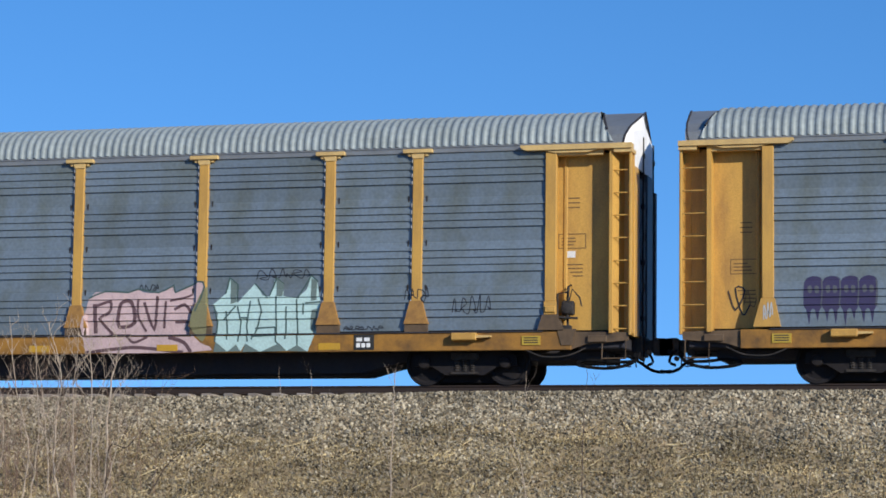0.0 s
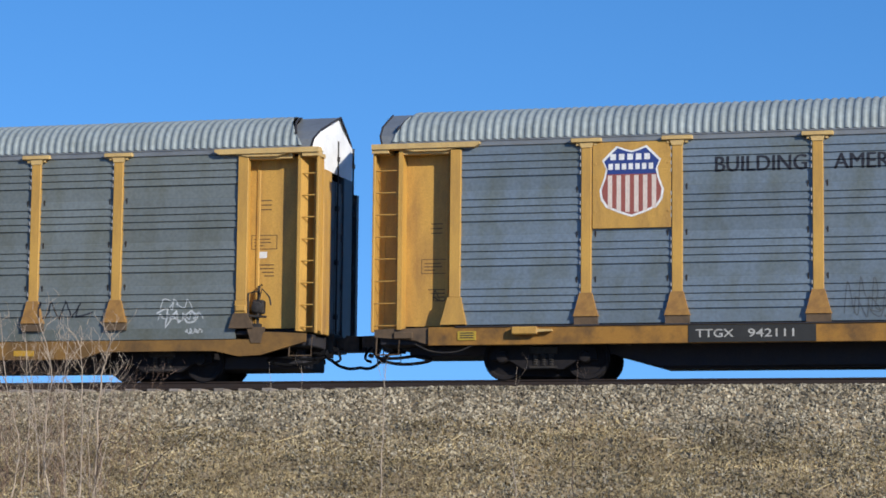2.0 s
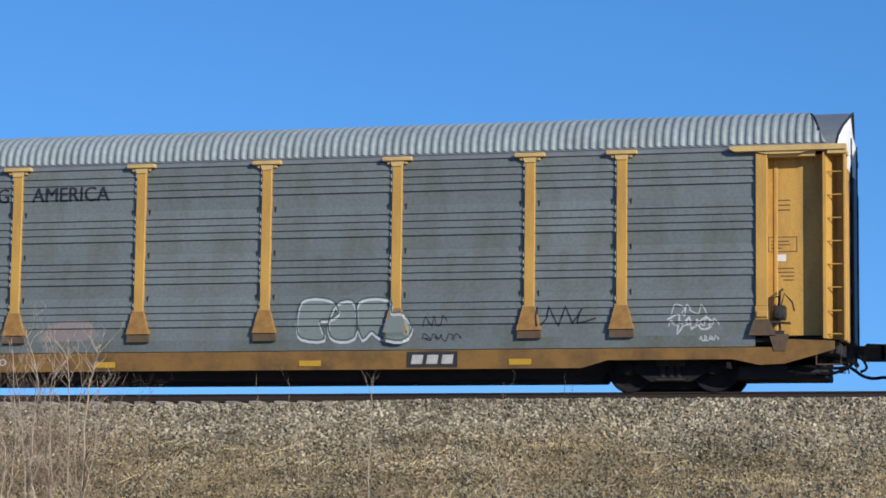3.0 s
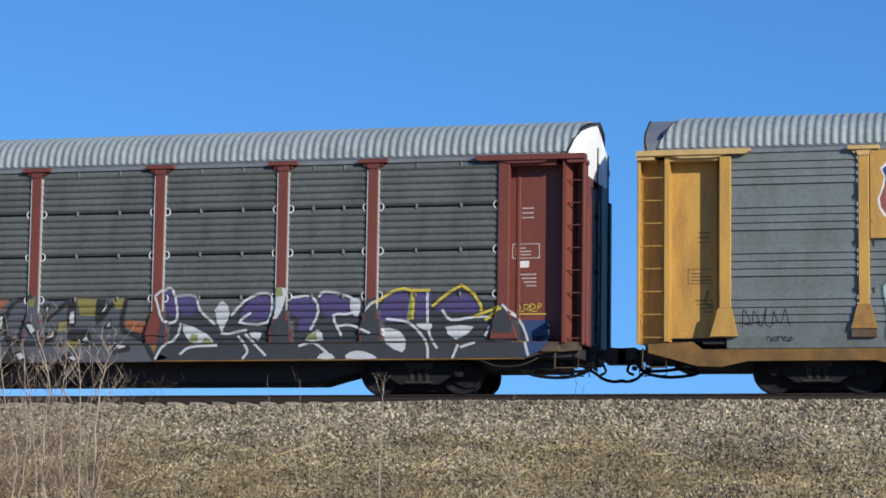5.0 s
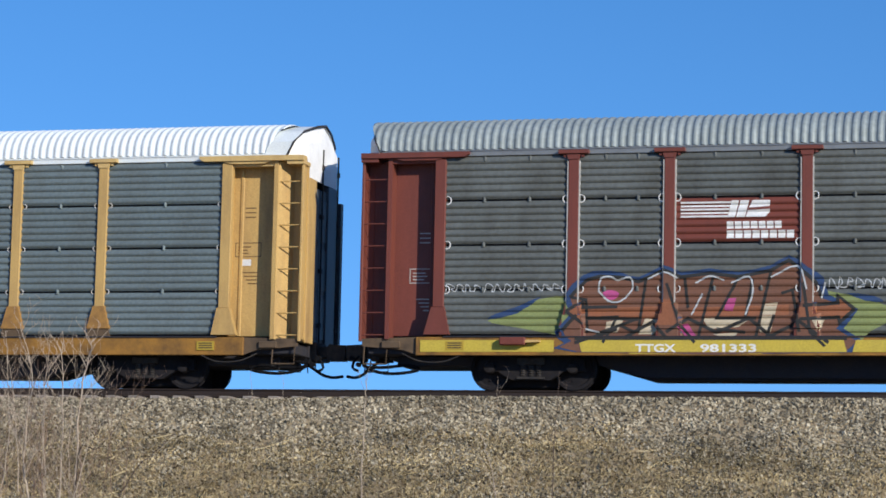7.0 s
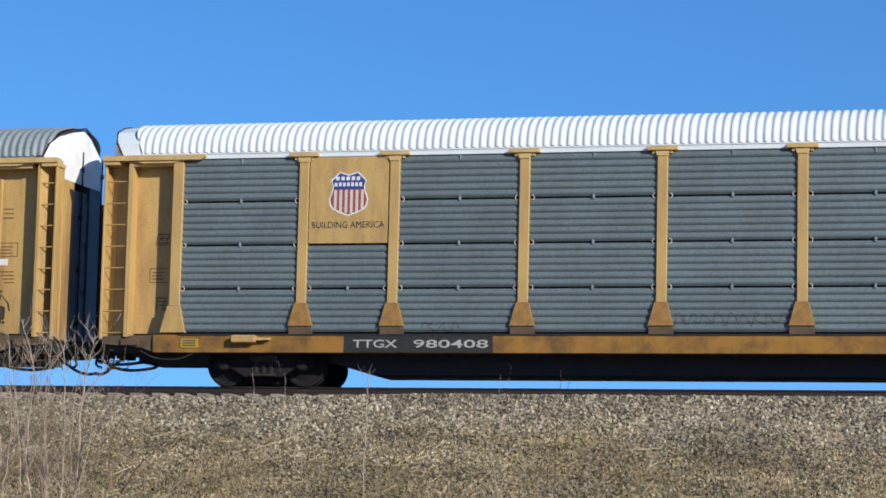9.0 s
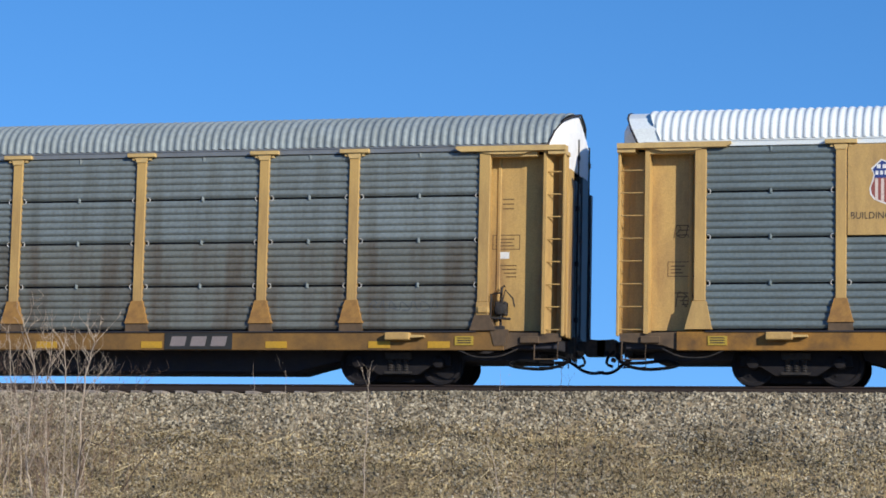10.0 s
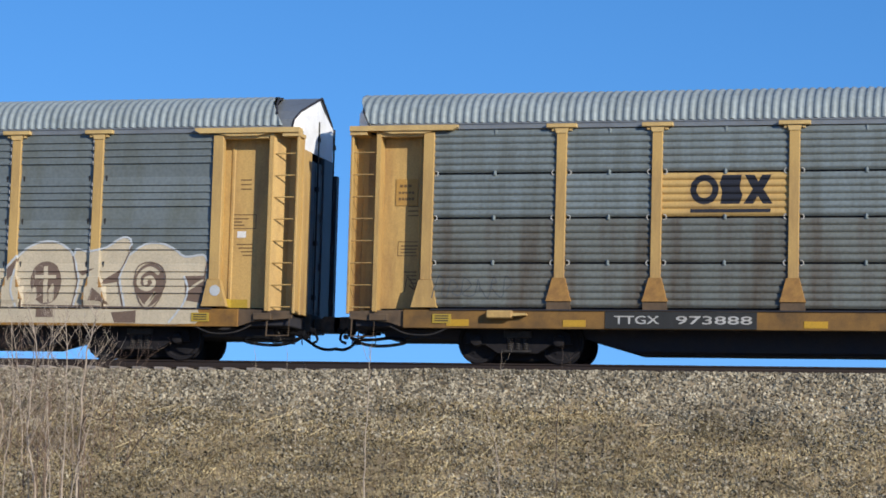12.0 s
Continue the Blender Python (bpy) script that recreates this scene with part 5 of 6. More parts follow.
# mint piece
q = sheet(688, 4.38, 1365, 7.28, 362, 1.09, 226)
g = lay(C1, "mint_graffiti", [q(750, 215, 815, 165, 835, 85, 870, 115, 880, 210, 970, 115, 1015, 175, 1050, 180, 1080, 85, 1120, 120, 1125, 180, 1200, 190, 1245, 150, 1270, 80, 1300, 110, 1320, 210, 1300, 360, 1260, 452, 1205, 420, 1150, 448, 1110, 410, 1010, 452, 930, 410, 905, 448, 880, 415, 835, 448, 770, 400, 775, 260)], MINT, 0, "mint green spiky block-letter graffiti")
lay(g, "graffiti_line", sum([ribbon(q(*v), 0.035) for v in (
    (755, 225, 775, 300, 765, 400), (820, 250, 830, 390), (880, 225, 900, 300, 890, 400), (810, 290, 870, 225), (950, 200, 930, 320, 940, 400), (990, 190, 1010, 250, 985, 340, 960, 390), (975, 335, 1080, 330, 1085, 370, 960, 375),
    (1085, 180, 1090, 400, 1110, 420), (1140, 230, 1140, 390), (1195, 195, 1205, 420), (1230, 215, 1230, 270), (1240, 215, 1320, 210), (900, 283, 945, 283), (815, 165, 835, 85, 880, 120, 880, 205), (970, 115, 1040, 185), (1050, 180, 1085, 90, 1125, 120), (1200, 190, 1270, 80, 1305, 110))], []), FOREST, 1)
lay(g, "graffiti_shade", [q(840, 95, 875, 120, 875, 205, 845, 215), q(1085, 95, 1125, 120, 1120, 180, 1088, 180), q(1270, 90, 1300, 110, 1300, 200, 1270, 205), q(1275, 250, 1310, 240, 1290, 360, 1268, 340), q(770, 400, 835, 448, 880, 415, 905, 448, 760, 450), q(930, 410, 1010, 452, 1110, 410, 1150, 448, 915, 451), q(1150, 448, 1205, 420, 1260, 452)], SEA, 2)
tags(C1, ((8.95, 9.55, 1.75, 2.05, 4, 11), (10.0, 10.9, 1.45, 1.85, 5, 12), (5.6, 6.9, 2.25, 2.5, 5, 13), (7.6, 8.5, 1.14, 1.24, 7, 14), (2.9, 3.4, 2.05, 2.2, 4, 16),), "thin black marker tag")
lay(C1, "spray_tag", scribble(-3.9, -1.7, 1.15, 2.05, 8, 61), SMOKE, 0, "faint grey spray tag", whole=True)
lay(C1, "spray_tag", scribble(-3.7, -1.8, 1.12, 1.7, 7, 62), SMOKE, 1, "faint grey spray tag", whole=True)
# purple drips
q = sheet(1358, -12.11, 1568, -9.53, 590, 0.92, 81)
for k in range(4):
    u, d = 1424 + 30 * k, (0, 5, -3, 3)[k]
    g = lay(C0, "violet_graffiti", [curvy(q(u, 502, u + 8, 492, u + 22, 491, u + 31, 500, u + 30, 538, u + 25, 548, u + 22, 566 + d, u + 18, 546, u + 11, 548, u + 8, 571 - d, u + 4, 547, u - 1, 538), 2)], PURPLE_DARK, 0, "dark violet dripping graffiti letter")
    lay(g, "violet_detail", [curvy(q(u + 6, 508, u + 12, 506, u + 13, 517, u + 7, 518), 2), curvy(q(u + 18, 507, u + 24, 508, u + 24, 518, u + 18, 518), 2)], GREY, 1)
    lay(g, "violet_line", ribbon(curvy(q(u + 29, 497, u + 30, 515, u + 28, 540), 2, False), 0.03), GREY, 2)
lay(C0, "marker_tag", ribbon(curvy([(-12.9, 1.9), (-12.75, 1.5), (-12.55, 1.9), (-12.75, 1.95), (-12.6, 1.4), (-12.45, 1.6)], 3, False), 0.03), INK, 0, "thin black marker tag", whole=True)
# pale outline letters, and mint bubble letters
q = sheet(415, 4.38, 870, 7.28, 210, 0.98, 157)
for v in ((75, 90, 95, 60, 150, 55, 200, 70, 215, 110, 180, 130, 150, 135, 165, 195, 85, 190, 70, 150), (205, 80, 260, 65, 280, 110, 270, 190, 200, 195, 180, 150), (285, 72, 340, 57, 400, 70, 405, 110, 440, 112, 470, 160, 440, 203, 360, 190, 330, 170, 300, 195, 280, 130)):
    g = lay(C2, "pale_graffiti", [curvy(q(*v), 3)], MINT_PALE, 0, "pale green outline graffiti letters", low=True)
    lay(g, "graffiti_outline", ribbon(curvy(q(*v), 3), 0.055, True), WHITE_S, 2, low=True)
    lay(g, "graffiti_outer_line", ribbon([(x, z + 0.05) for x, z in curvy(q(*v), 3)], 0.03, True), FOREST, 4, low=True)
tags(C2, ((4.95, 5.55, 1.35, 1.6, 3, 21), (4.95, 5.8, 1.05, 1.22, 5, 22),), "thin black marker tag", low=True)
lay(C2, "marker_tag", ribbon(curvy([(7.45, 1.75), (7.45, 1.35), (7.65, 1.5), (7.7, 1.75), (7.9, 1.35), (8.05, 1.75), (8.2, 1.4), (8.4, 1.7), (8.3, 1.4), (8.7, 1.5)], 2, False), 0.035), INK, 0, "thin black marker tag", low=True, whole=True)
lay(C2, "white_tag", ribbon(curvy([(10.2, 1.45), (10.45, 1.55), (10.4, 1.15), (10.65, 1.5), (10.7, 1.25), (11.0, 1.5), (11.1, 1.3), (10.9, 1.25), (10.8, 1.45)], 3, False), 0.035) + scribble(10.85, 11.25, 1.0, 1.12, 4, 23), WHITE_S, 0, "white chalk tag", low=True)
q = sheet(1063, -9.2, 1218, -7.28, 371, 0.88, 80.5)
for v in ((1092, 270, 1116, 266, 1122, 288, 1136, 268, 1153, 272, 1150, 290, 1140, 308, 1152, 330, 1162, 357, 1136, 362, 1123, 340, 1120, 359, 1098, 357, 1100, 320), (1150, 302, 1170, 290, 1198, 294, 1205, 312, 1196, 328, 1172, 333, 1185, 345, 1207, 347, 1200, 362, 1166, 364, 1150, 350, 1144, 325), (1206, 300, 1222, 288, 1240, 296, 1246, 318, 1232, 330, 1218, 334, 1228, 346, 1250, 350, 1246, 366, 1212, 366, 1200, 345), (1236, 290, 1262, 276, 1300, 276, 1328, 292, 1330, 312, 1310, 330, 1282, 334, 1284, 362, 1262, 378, 1240, 370, 1244, 335)):
    g = lay(C2, "bubble_graffiti", [curvy(q(*v), 3)], MINT_DIM, 0, "mint bubble letters with dark outline", low=True)
    lay(g, "graffiti_outline", ribbon(curvy(q(*v), 3), 0.04, True), FOREST, 3, low=True)
lay(g, "graffiti_line", sum([ribbon(curvy(q(*v), 3, False), 0.035) for v in ((1160, 312, 1175, 304, 1188, 310, 1170, 318), (1214, 310, 1224, 304, 1232, 312, 1216, 318), (1272, 300, 1290, 296, 1302, 306, 1290, 314, 1272, 312), (1128, 350, 1140, 344, 1150, 352))], []), FOREST, 4, low=True)
tags(C2, ((-11.7, -10.7, 1.3, 1.7, 5, 31), (-11.2, -10.6, 1.02, 1.12, 5, 32), (-5.6, -4.9, 1.55, 1.75, 4, 33), (-5.8, -4.9, 1.15, 1.45, 5, 34),), "thin black marker tag", low=True)
lay(C2, "pale_red_patch", [curvy([(-3.8, 1.15), (-3.2, 1.12), (-2.5, 1.2), (-2.6, 1.55), (-3.3, 1.55), (-3.6, 1.4)], 3)], FAINT, 0, "faded pale red spray patch", low=True)

# murals on the red-brown car
R = "ribbed"
q = sheet(290, -9.25, 950, -4.38, 450, 1.09, 138)
g = lay(C3, "arrow_mural", [curvy(q(45, 405, 130, 372, 210, 340, 300, 345, 290, 450, 240, 445, 130, 425), 3), curvy(q(985, 330, 1060, 335, 1120, 345, 1180, 370, 1290, 380, 1200, 400, 1120, 440, 1090, 465, 1000, 440), 3)], LIME, 0, "orange and brown lettered mural with lime wisps", R)
lay(g, "mural_halo", [curvy(q(265, 340, 320, 275, 370, 262, 430, 268, 480, 282, 550, 248, 600, 268, 680, 258, 760, 268, 850, 250, 900, 222, 950, 255, 995, 285, 1010, 335, 1090, 375, 1050, 430, 1075, 497, 300, 497, 270, 470, 240, 440, 290, 385), 2)], BLUE_S, 1, "", R)
lay(g, "mural_body", [curvy(q(285, 340, 330, 290, 370, 278, 430, 282, 480, 295, 550, 262, 600, 282, 680, 272, 760, 282, 850, 266, 900, 236, 940, 268, 975, 300, 992, 345, 1065, 375, 1030, 430, 1055, 496, 310, 496, 290, 465, 265, 435, 305, 390), 2)], RUST, 2, "", R)
lay(g, "mural_base", [q(310, 458, 1050, 458, 1060, 496, 320, 496), q(-150, 462, 240, 462, 240, 496, -150, 496), q(1085, 462, 1180, 462, 1180, 496, 1075, 496)], YELLOW_S, 3, "", R)
lay(g, "mural_arrow", [q(275, 380, 320, 355, 320, 370, 560, 365, 560, 400, 320, 395, 320, 410), q(930, 370, 1035, 360, 1035, 340, 1080, 375, 1040, 410, 1035, 395, 930, 400), q(620, 370, 900, 362, 900, 392, 640, 395), q(540, 345, 570, 345, 590, 420, 530, 420)], ORANGE, 3, "", R)
lay(g, "mural_light", [q(390, 410, 440, 400, 420, 440, 385, 440), q(500, 400, 540, 405, 530, 445, 480, 445), q(660, 400, 800, 398, 760, 425, 680, 430), q(830, 360, 870, 355, 850, 440, 820, 440), q(960, 400, 1000, 400, 985, 440), q(690, 445, 760, 440, 740, 462)], CREAM, 3, "", R)
lay(g, "mural_pink", [curvy(q(378, 325, 400, 318, 425, 328, 410, 345, 390, 343), 3), q(725, 345, 755, 342, 745, 380, 722, 378), q(590, 420, 620, 415, 650, 462, 620, 462)], MAGENTA, 4, "", R)
lay(g, "mural_line", sum([ribbon(q(*v), 0.06) for v in (
    (290, 340, 330, 345, 335, 440), (340, 400, 420, 395, 380, 470), (360, 445, 480, 400), (500, 290, 480, 440), (560, 300, 600, 420, 640, 470), (610, 285, 620, 370), (690, 280, 650, 450), (760, 285, 700, 400, 810, 400), (800, 290, 780, 400), (850, 270, 810, 450), (880, 330, 910, 320, 930, 440), (860, 390, 840, 450), (940, 300, 960, 440, 1000, 480), (700, 430, 780, 440), (300, 458, 1060, 458), (430, 420, 470, 440))], []), BOARD, 4, "", R)
lay(g, "mural_rim", sum([ribbon(q(*v), 0.07) for v in (
    (285, 340, 330, 290, 370, 278, 430, 282, 480, 295, 550, 262, 600, 282, 680, 272, 760, 282, 850, 266, 900, 236, 940, 268, 975, 300, 992, 345), (275, 380, 320, 352, 320, 368, 420, 366), (275, 380, 320, 412, 322, 398, 480, 402), (1080, 375, 1035, 338, 1035, 358, 940, 366), (1080, 375, 1040, 412, 1036, 398, 930, 404), (265, 435, 305, 390), (300, 470, 420, 430), (560, 440, 620, 400, 700, 440, 790, 400, 850, 450, 930, 410, 1010, 470), (440, 455, 520, 410, 560, 455))], []), BOARD, 4, "", R)
lay(g, "mural_tip", [curvy(q(45, 402, 70, 385, 130, 365, 200, 335, 130, 385), 2), curvy(q(1060, 330, 1130, 338, 1160, 355, 1110, 352), 2)], BLUE_S, 1, "", R)
lay(g, "mural_highlight", sum([ribbon(curvy(q(*v), 3, False), 0.035) for v in ((365, 320, 372, 285, 400, 280, 420, 290, 455, 282, 462, 315, 430, 350, 395, 350, 365, 320), (505, 288, 550, 268, 590, 285), (640, 300, 680, 280, 720, 292), (740, 300, 790, 282, 800, 330, 780, 390), (850, 285, 925, 252, 950, 320), (630, 390, 660, 330), (330, 430, 370, 440), (1000, 300, 990, 345))], []), WHITE_S, 5, "", R)
lay(C2, "white_tag", scribble(10.25, 11.1, 1.52, 1.76, 3, 71), WHITE_S, 0, "thin white spray tag", low=True, whole=True)
lay(C2, "white_tag", scribble(10.2, 11.3, 1.30, 1.46, 6, 72), WHITE_S, 0, "thin white spray tag", low=True, whole=True)
lay(C3, "white_tag", scribble(-12.0, -9.5, 2.02, 2.2, 12, 41) + scribble(-3.95, -1.85, 2.05, 2.28, 12, 42), WHITE_S, 0, "thin white spray tag", R)
q = sheet(92, -1.45, 1428, 4.38, 355, 1.09, 229)
g = lay(C3, "grey_mural", [curvy(q(150, 180, 180, 140, 300, 112, 400, 105, 480, 130, 530, 220, 600, 140, 750, 105, 850, 140, 950, 130, 1110, 125, 1270, 122, 1250, 270, 1350, 320, 1420, 400, 1415, 446, 240, 446, 280, 380, 290, 330, 180, 260), 2)], GREY, 0, "slate grey rounded letter mural with white chips", R)
lay(g, "mural_orange", [q(470, 127, 620, 127, 560, 200, 530, 220, 500, 210), curvy(q(120, 250, 200, 290, 290, 330, 260, 400, 240, 446, 110, 446), 2), q(1260, 235, 1380, 250, 1370, 320, 1255, 272)], ORANGE, 1, "", R)
lay(g, "mural_yellow", [q(990, 122, 1100, 130, 1095, 215, 1010, 210), q(1180, 125, 1270, 125, 1255, 180, 1200, 180), q(200, 140, 285, 125, 270, 190, 190, 190), q(330, 128, 430, 122, 400, 160, 370, 175), q(690, 140, 770, 120, 760, 170), q(900, 245, 940, 240, 935, 290, 890, 290), q(440, 372, 520, 372, 480, 405), q(940, 335, 1010, 345, 1000, 380, 950, 370)], MUSTARD, 1, "", R)
lay(g, "mural_black", [q(160, 215, 250, 262, 300, 300, 330, 300, 300, 345, 220, 300), q(340, 250, 380, 200, 420, 232, 365, 300), q(940, 140, 990, 130, 985, 270, 950, 262), q(950, 280, 1060, 280, 1085, 350, 940, 330), q(800, 300, 900, 290, 860, 345, 800, 345), q(690, 240, 760, 240, 800, 300, 760, 315), q(1110, 130, 1150, 130, 1120, 240), q(880, 446, 960, 390, 1000, 446), q(640, 400, 720, 380, 740, 446, 620, 446)], BOARD, 2, "", R)
lay(g, "mural_line", sum([ribbon(curvy(q(*v), 3, False), 0.10) for v in ((280, 210, 320, 140, 390, 118, 460, 150, 495, 230, 480, 290, 400, 385), (150, 175, 200, 250, 300, 300, 350, 250, 390, 205), (750, 110, 640, 150, 600, 260, 640, 330, 800, 350, 880, 290), (830, 150, 830, 230, 950, 130), (1110, 130, 1110, 240, 1190, 150), (1260, 125, 1240, 280, 1350, 330, 1420, 440), (600, 300, 640, 380, 600, 446), (1190, 400, 1290, 380), (240, 446, 290, 350))], []), BOARD, 3, "", R)
CHIPS = ((165, 180, 210, 240, 190, 258, 160, 220), (250, 285, 290, 260, 302, 290, 265, 305), (352, 285, 382, 212, 420, 232, 372, 290), (570, 210, 595, 200, 590, 280, 570, 280), (720, 250, 760, 250, 785, 290, 755, 308), (830, 330, 880, 282, 870, 322), (950, 195, 985, 180, 985, 255, 950, 255))
MORE_CHIPS = ((665, 405, 700, 390, 730, 420, 695, 440), (950, 425, 980, 410, 1015, 430, 990, 446), (450, 350, 495, 318, 510, 350), (1185, 340, 1280, 370, 1230, 388), (1015, 340, 1055, 308, 1070, 348), (1120, 200, 1165, 140, 1150, 195), (1145, 275, 1180, 235, 1180, 275), (820, 165, 845, 155, 830, 205))
lay(g, "mural_chip", [q(*v) for v in CHIPS + MORE_CHIPS], WHITE_S, 5, "", R)
lay(g, "mural_chip_rim", sum([ribbon(q(*v), 0.045, True) for v in CHIPS + MORE_CHIPS], []), BOARD, 6, "", R)
q = sheet(105, 4.38, 797, 7.22, 350, 1.09, 240)
g = lay(C3, "purple_mural", [q(100, 400, 130, 250, 150, 200, 230, 110, 320, 105, 350, 180, 440, 260, 470, 150, 520, 200, 600, 140, 680, 95, 740, 120, 760, 75, 860, 88, 990, 110, 1040, 88, 1180, 120, 1220, 150, 1330, 120, 1480, 88, 1527, 95, 1600, 100, 1700, 100, 1774, 62, 1877, 140, 1960, 150, 1990, 180, 2060, 250, 2127, 340, 2136, 440, 90, 440)], GREY_DARK, 0, "charcoal, purple and white jagged letter mural", R)
lay(g, "mural_purple", [curvy(v, 2) for v in (q(140, 80, 190, 80, 215, 200, 160, 195), q(215, 112, 305, 112, 325, 190, 245, 200), q(575, 195, 620, 140, 680, 108, 735, 125, 720, 228, 600, 232), q(845, 130, 955, 125, 995, 190, 975, 275, 890, 290, 900, 230, 850, 200), q(1010, 130, 1045, 98, 1165, 132, 1160, 205, 1080, 208, 1060, 240, 1015, 180), q(1333, 240, 1372, 115, 1480, 100, 1490, 240), q(1530, 105, 1607, 102, 1605, 200, 1530, 238), q(1627, 190, 1774, 105, 1870, 180, 1832, 208, 1695, 200))], PURPLE, 1, "", R)
lay(g, "mural_light", [curvy(v, 2) for v in (q(250, 250, 380, 300, 420, 350, 290, 345), q(930, 340, 1000, 285, 1030, 340), q(1000, 436, 1050, 400, 1100, 436), q(1180, 405, 1250, 400, 1330, 438, 1160, 438), q(1350, 285, 1440, 295, 1480, 355, 1462, 408, 1372, 360), q(1530, 262, 1615, 262, 1606, 298, 1566, 290), q(1690, 280, 1842, 280, 1745, 345), q(760, 90, 830, 75, 800, 200, 760, 230), q(1175, 130, 1230, 140, 1220, 220, 1180, 200), q(620, 300, 690, 300, 670, 340), q(430, 185, 470, 150, 500, 200, 460, 280))], WHITE_S, 2, "", R)
lay(g, "mural_lime", [q(300, 300, 340, 310, 330, 345, 290, 345), q(950, 310, 990, 300, 1000, 340, 940, 340), q(380, 320, 420, 350, 350, 350), q(770, 70, 800, 65, 810, 110, 760, 120), q(1500, 95, 1525, 100, 1520, 235, 1480, 250)], LIME, 3, "", R)
lay(g, "mural_white_line", sum([ribbon(curvy(q(*v), 3, False), 0.055) for v in ((92, 105, 140, 72, 190, 72, 218, 220, 145, 235, 95, 105), (200, 105, 315, 105, 345, 180, 432, 255), (430, 190, 470, 140, 505, 200, 470, 300, 610, 285), (520, 210, 600, 130, 690, 95, 745, 120, 720, 248, 570, 245, 630, 195), (850, 120, 960, 115, 1002, 190, 960, 290), (1000, 120, 1040, 92, 1180, 125, 1180, 205, 1085, 215, 1130, 320), (1110, 270, 1180, 265, 1290, 310))], []), WHITE_S, 4, "", R)
lay(g, "mural_white_line", sum([ribbon(curvy(q(*v), 3, False), 0.055) for v in ((100, 436, 140, 370, 215, 320, 240, 245), (240, 410, 300, 372, 450, 365), (600, 305, 720, 420), (590, 436, 618, 390, 560, 315), (900, 372, 980, 355, 1060, 410), (1240, 220, 1290, 160, 1340, 140), (1370, 235, 1500, 260, 1590, 360, 1600, 440), (1670, 190, 1720, 245, 1850, 230, 1935, 240, 1900, 330), (1760, 370, 1730, 440), (1770, 385, 1850, 360), (1990, 170, 2080, 270, 2130, 430), (1590, 100, 1600, 300, 1650, 390))], []), WHITE_S, 4, "", R)
lay(g, "mural_yellow_line", sum([ribbon(curvy(q(*v), 2, False), 0.06) for v in ((1313, 155, 1410, 92, 1510, 95, 1512, 240), (1617, 175, 1774, 68, 1876, 170, 1872, 200), (1510, 92, 1607, 92), (1840, 230, 1975, 180), (1900, 250, 1960, 200, 1990, 190))], []), YELLOW_S, 5, "", R)
lay(C3, "blue_patch", [curvy(q(2050, 250, 2150, 245, 2230, 250, 2240, 330, 2200, 400, 2100, 430, 2120, 340), 2)], BLUE_S, 1, "blue spray fade on the end plate", R)
lay(C3, "yellow_tag", scribble(12.35, 12.9, 1.72, 1.88, 4, 44) + ribbon([(12.3, 1.66), (13.0, 1.66)], 0.03), YELLOW_S, 2, "yellow spray tag on the end plate", R)

# cream letters
q = sheet(25, 7.28, 1085, 12.03, 415, 1.09, 222)
g = lay(C6, "cream_graffiti", [curvy(q(-160, 470, -150, 330, -90, 230, 0, 225, 70, 150, 150, 105, 240, 95, 310, 125, 350, 160, 365, 132, 430, 145, 520, 125, 605, 75, 650, 105, 640, 160, 720, 110, 800, 105, 870, 130, 930, 170, 1020, 160, 1040, 190, 1030, 270, 1010, 430, 1000, 492, 620, 492, 0, 492, -150, 492), 2)], CREAM, 0, "large cream rounded graffiti letters with brown shading")
lay(g, "graffiti_shade", [curvy(q(125, 290, 150, 215, 205, 190, 265, 215, 290, 290, 265, 370, 205, 402, 150, 370), 3), curvy(q(670, 290, 700, 225, 750, 200, 810, 225, 830, 290, 800, 370, 750, 410, 700, 370), 3), q(480, 300, 600, 230, 590, 290, 530, 300), q(440, 390, 460, 320, 500, 350, 540, 402), q(0, 230, 60, 170, 30, 260, 10, 290), q(930, 262, 1040, 260, 1030, 330, 1010, 390, 940, 380), q(375, 240, 470, 225, 400, 262), q(560, 440, 690, 430, 690, 490, 580, 490), q(165, 425, 255, 425, 255, 465, 165, 465)], UMBER, 1)
lay(g, "graffiti_light", [q(195, 215, 217, 215, 217, 392, 195, 392), q(148, 258, 262, 258, 262, 276, 148, 276), curvy(q(225, 330, 250, 300, 245, 380, 225, 385), 3), curvy(q(130, 330, 155, 320, 160, 370, 140, 365), 3)] + ribbon(curvy(q(800, 250, 750, 225, 700, 260, 700, 310, 745, 325, 775, 300, 760, 270, 730, 280, 735, 305), 3, False), 0.09) + ribbon(curvy(q(785, 340, 745, 400, 735, 395, 785, 340), 2, False), 0.05) + ribbon(q(950, 330, 1035, 275), 0.05), CREAM, 2)
lay(g, "graffiti_outline", sum([ribbon(curvy(q(*v), 3, False), 0.045) for v in ((0, 222, 70, 150, 150, 103, 240, 93, 310, 122, 345, 160, 375, 250, 380, 300, 352, 415), (350, 158, 365, 130, 430, 143, 520, 123, 605, 73, 652, 105, 600, 250, 600, 300, 625, 415), (640, 160, 720, 108, 800, 103, 870, 128, 930, 168, 1020, 158, 1045, 190), (930, 262, 950, 330, 915, 420, 860, 490), (45, 230, 30, 330, 60, 420))], []), WHITE_S, 3)
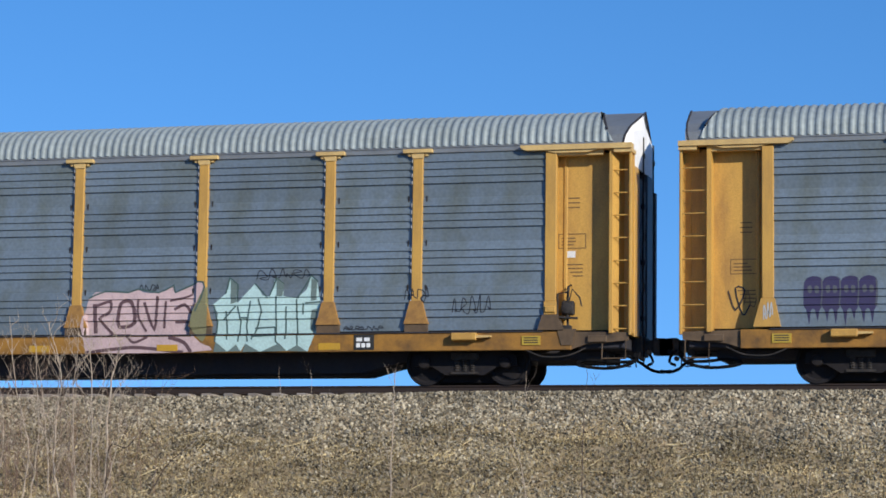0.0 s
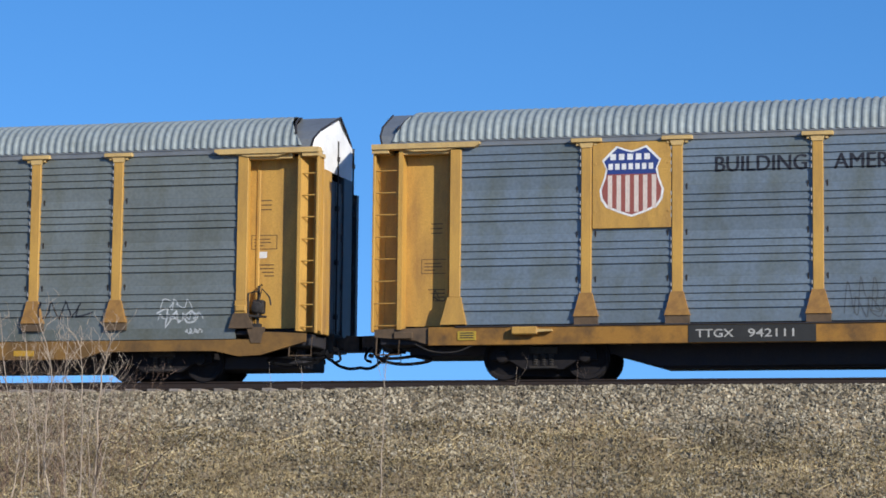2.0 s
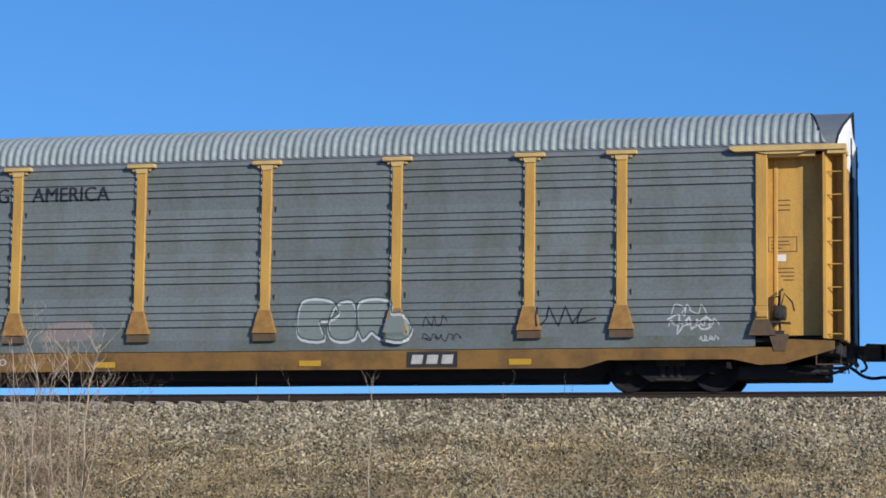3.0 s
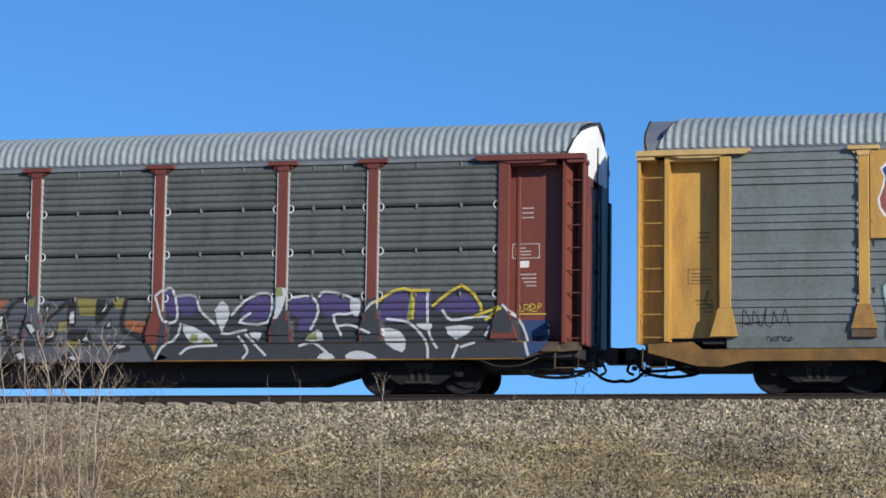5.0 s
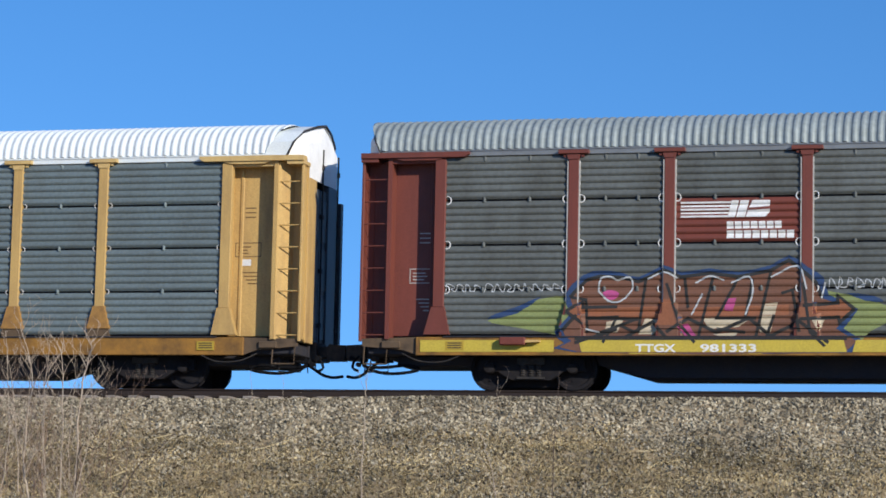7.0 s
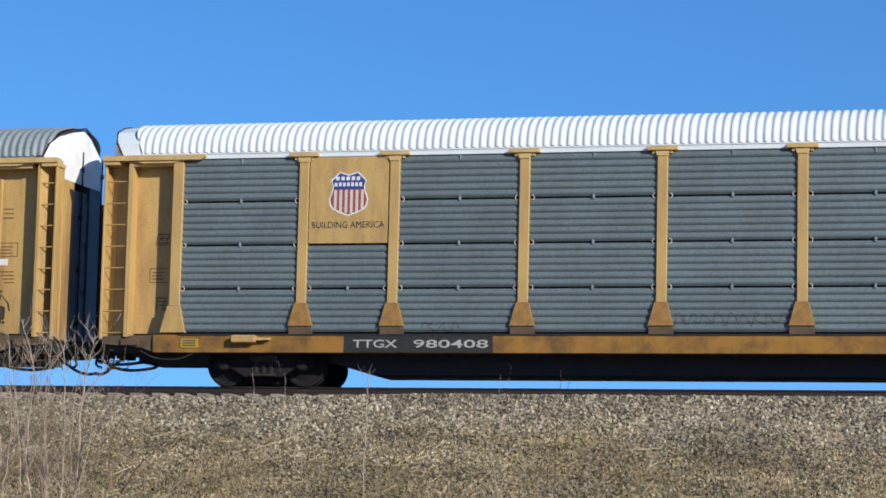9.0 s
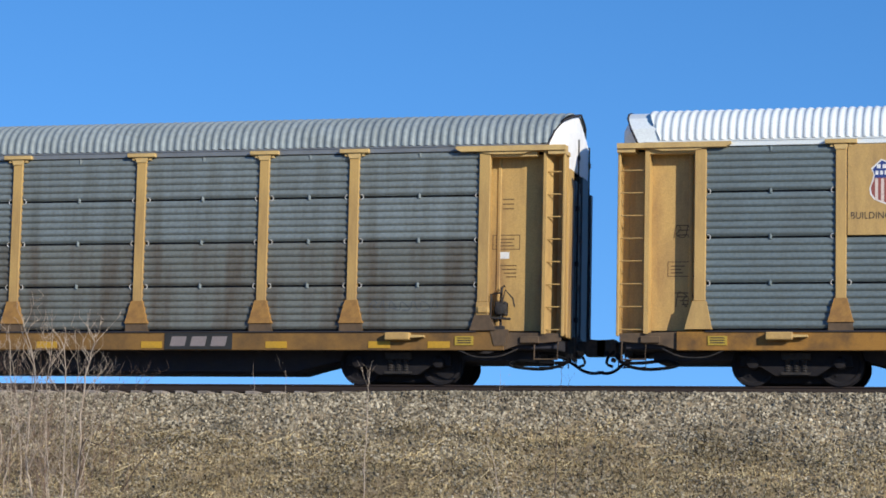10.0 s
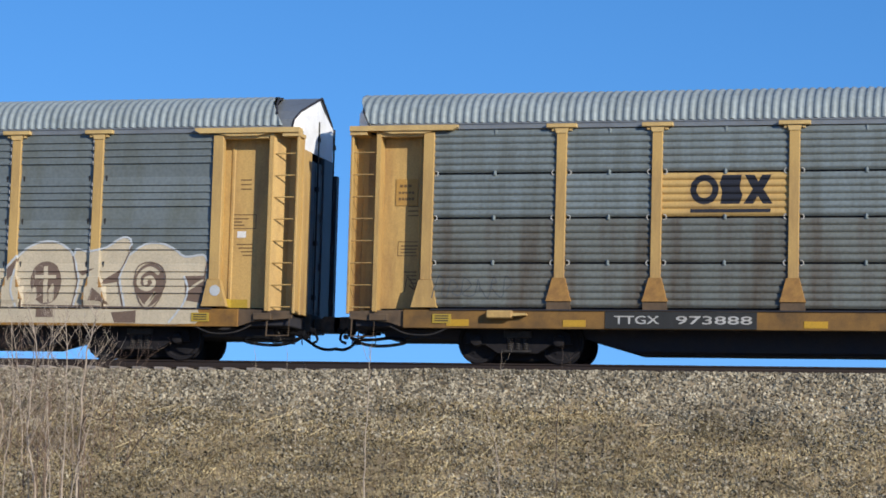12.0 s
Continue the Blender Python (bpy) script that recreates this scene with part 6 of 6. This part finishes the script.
lay(g, "graffiti_line", sum([ribbon(curvy(q(*v), 3, False), 0.028) for v in ((345, 165, 368, 260, 372, 300, 345, 415), (655, 115, 590, 260, 592, 310, 615, 415), (670, 290, 690, 215, 750, 195, 815, 220, 835, 290, 800, 380, 750, 425, 700, 385, 670, 290), (1045, 195, 1010, 420), (75, 405, 1005, 418))], []), UMBER, 4)
lay(C6, "warning_label", [rect(12.22, 12.7, 1.12, 1.30)], SIGN_YELLOW, 0, "yellow warning label")
lay(C6, "round_label", [[(12.08 + 0.12 * math.cos(a), 1.46 + 0.12 * math.sin(a)) for a in [math.tau * k / 14 for k in range(14)]]], WHITE_S, 1, "round white label")
tags(C4, ((-1.2, 1.2, 1.25, 1.55, 9, 51), (-6.6, -5.6, 1.15, 1.35, 3, 52),), "faint black marker tag", R)
tags(C5, ((9.6, 11.2, 1.5, 1.75, 7, 53), (-12.0, -10.2, 1.3, 1.8, 6, 55), (-0.9, 0.6, 1.2, 1.8, 3, 56),), "faint black marker tag", R)

b = part("warning_label", box(bmesh.new(), -12.92, -12.44, 0.338, 0.354, 3.33, 3.90), SIGN_ORANGE, C5, "faded orange warning label")
flat(b, "label_lettering", bars(-12.84, -12.56, 3.72, 3.78, 3) + bars(-12.86, -12.50, 3.58, 3.63, 5) + bars(-12.86, -12.50, 3.44, 3.50, 5), STENCIL, 0.334)
for car, x, z, seed in ((C4, -12.75, 3.0, 81), (C4, -12.7, 1.6, 82), (C0, -12.6, 1.55, 83), (C2, -12.55, 1.75, 84), (C5, -12.7, 1.45, 85), (C1, -12.6, 1.6, 86)):
    lay(car, "marker_tag", scribble(x, x + 0.45, z, z + 0.35, 2, seed), STENCIL, 0, "thin brown marker tag on the end plate", "lapped" if car in (C0, C1, C2) else R, whole=True)
lay(C0, "white_tag", scribble(-12.12, -11.92, 1.25, 1.62, 3, 87), WHITE_S, 1, "small white tag on the post foot", whole=True)


def motions():
    """The train runs towards +x; the wheels roll with it."""
    path = []
    for f in range(0, 361):
        t = f / 30.0
        path.append((t, run(t)))
    for car, c in zip(CARS, CENTRES):
        walk(car, [(t, pose(c + d, 0, 0)) for t, d in RUN])
    for w, dx in WHEELSETS:
        walk(w, [(t, pose(dx, 1.1, WHEEL_R) @ pose(0, 0, 0, 0, math.degrees(d / WHEEL_R), 0)) for t, d in path])


def run(t):
    for (t0, d0), (t1, d1) in zip(RUN, RUN[1:]):
        if t <= t1:
            return d0 + (d1 - d0) * (t - t0) / (t1 - t0)
    return RUN[-1][1]


motions()
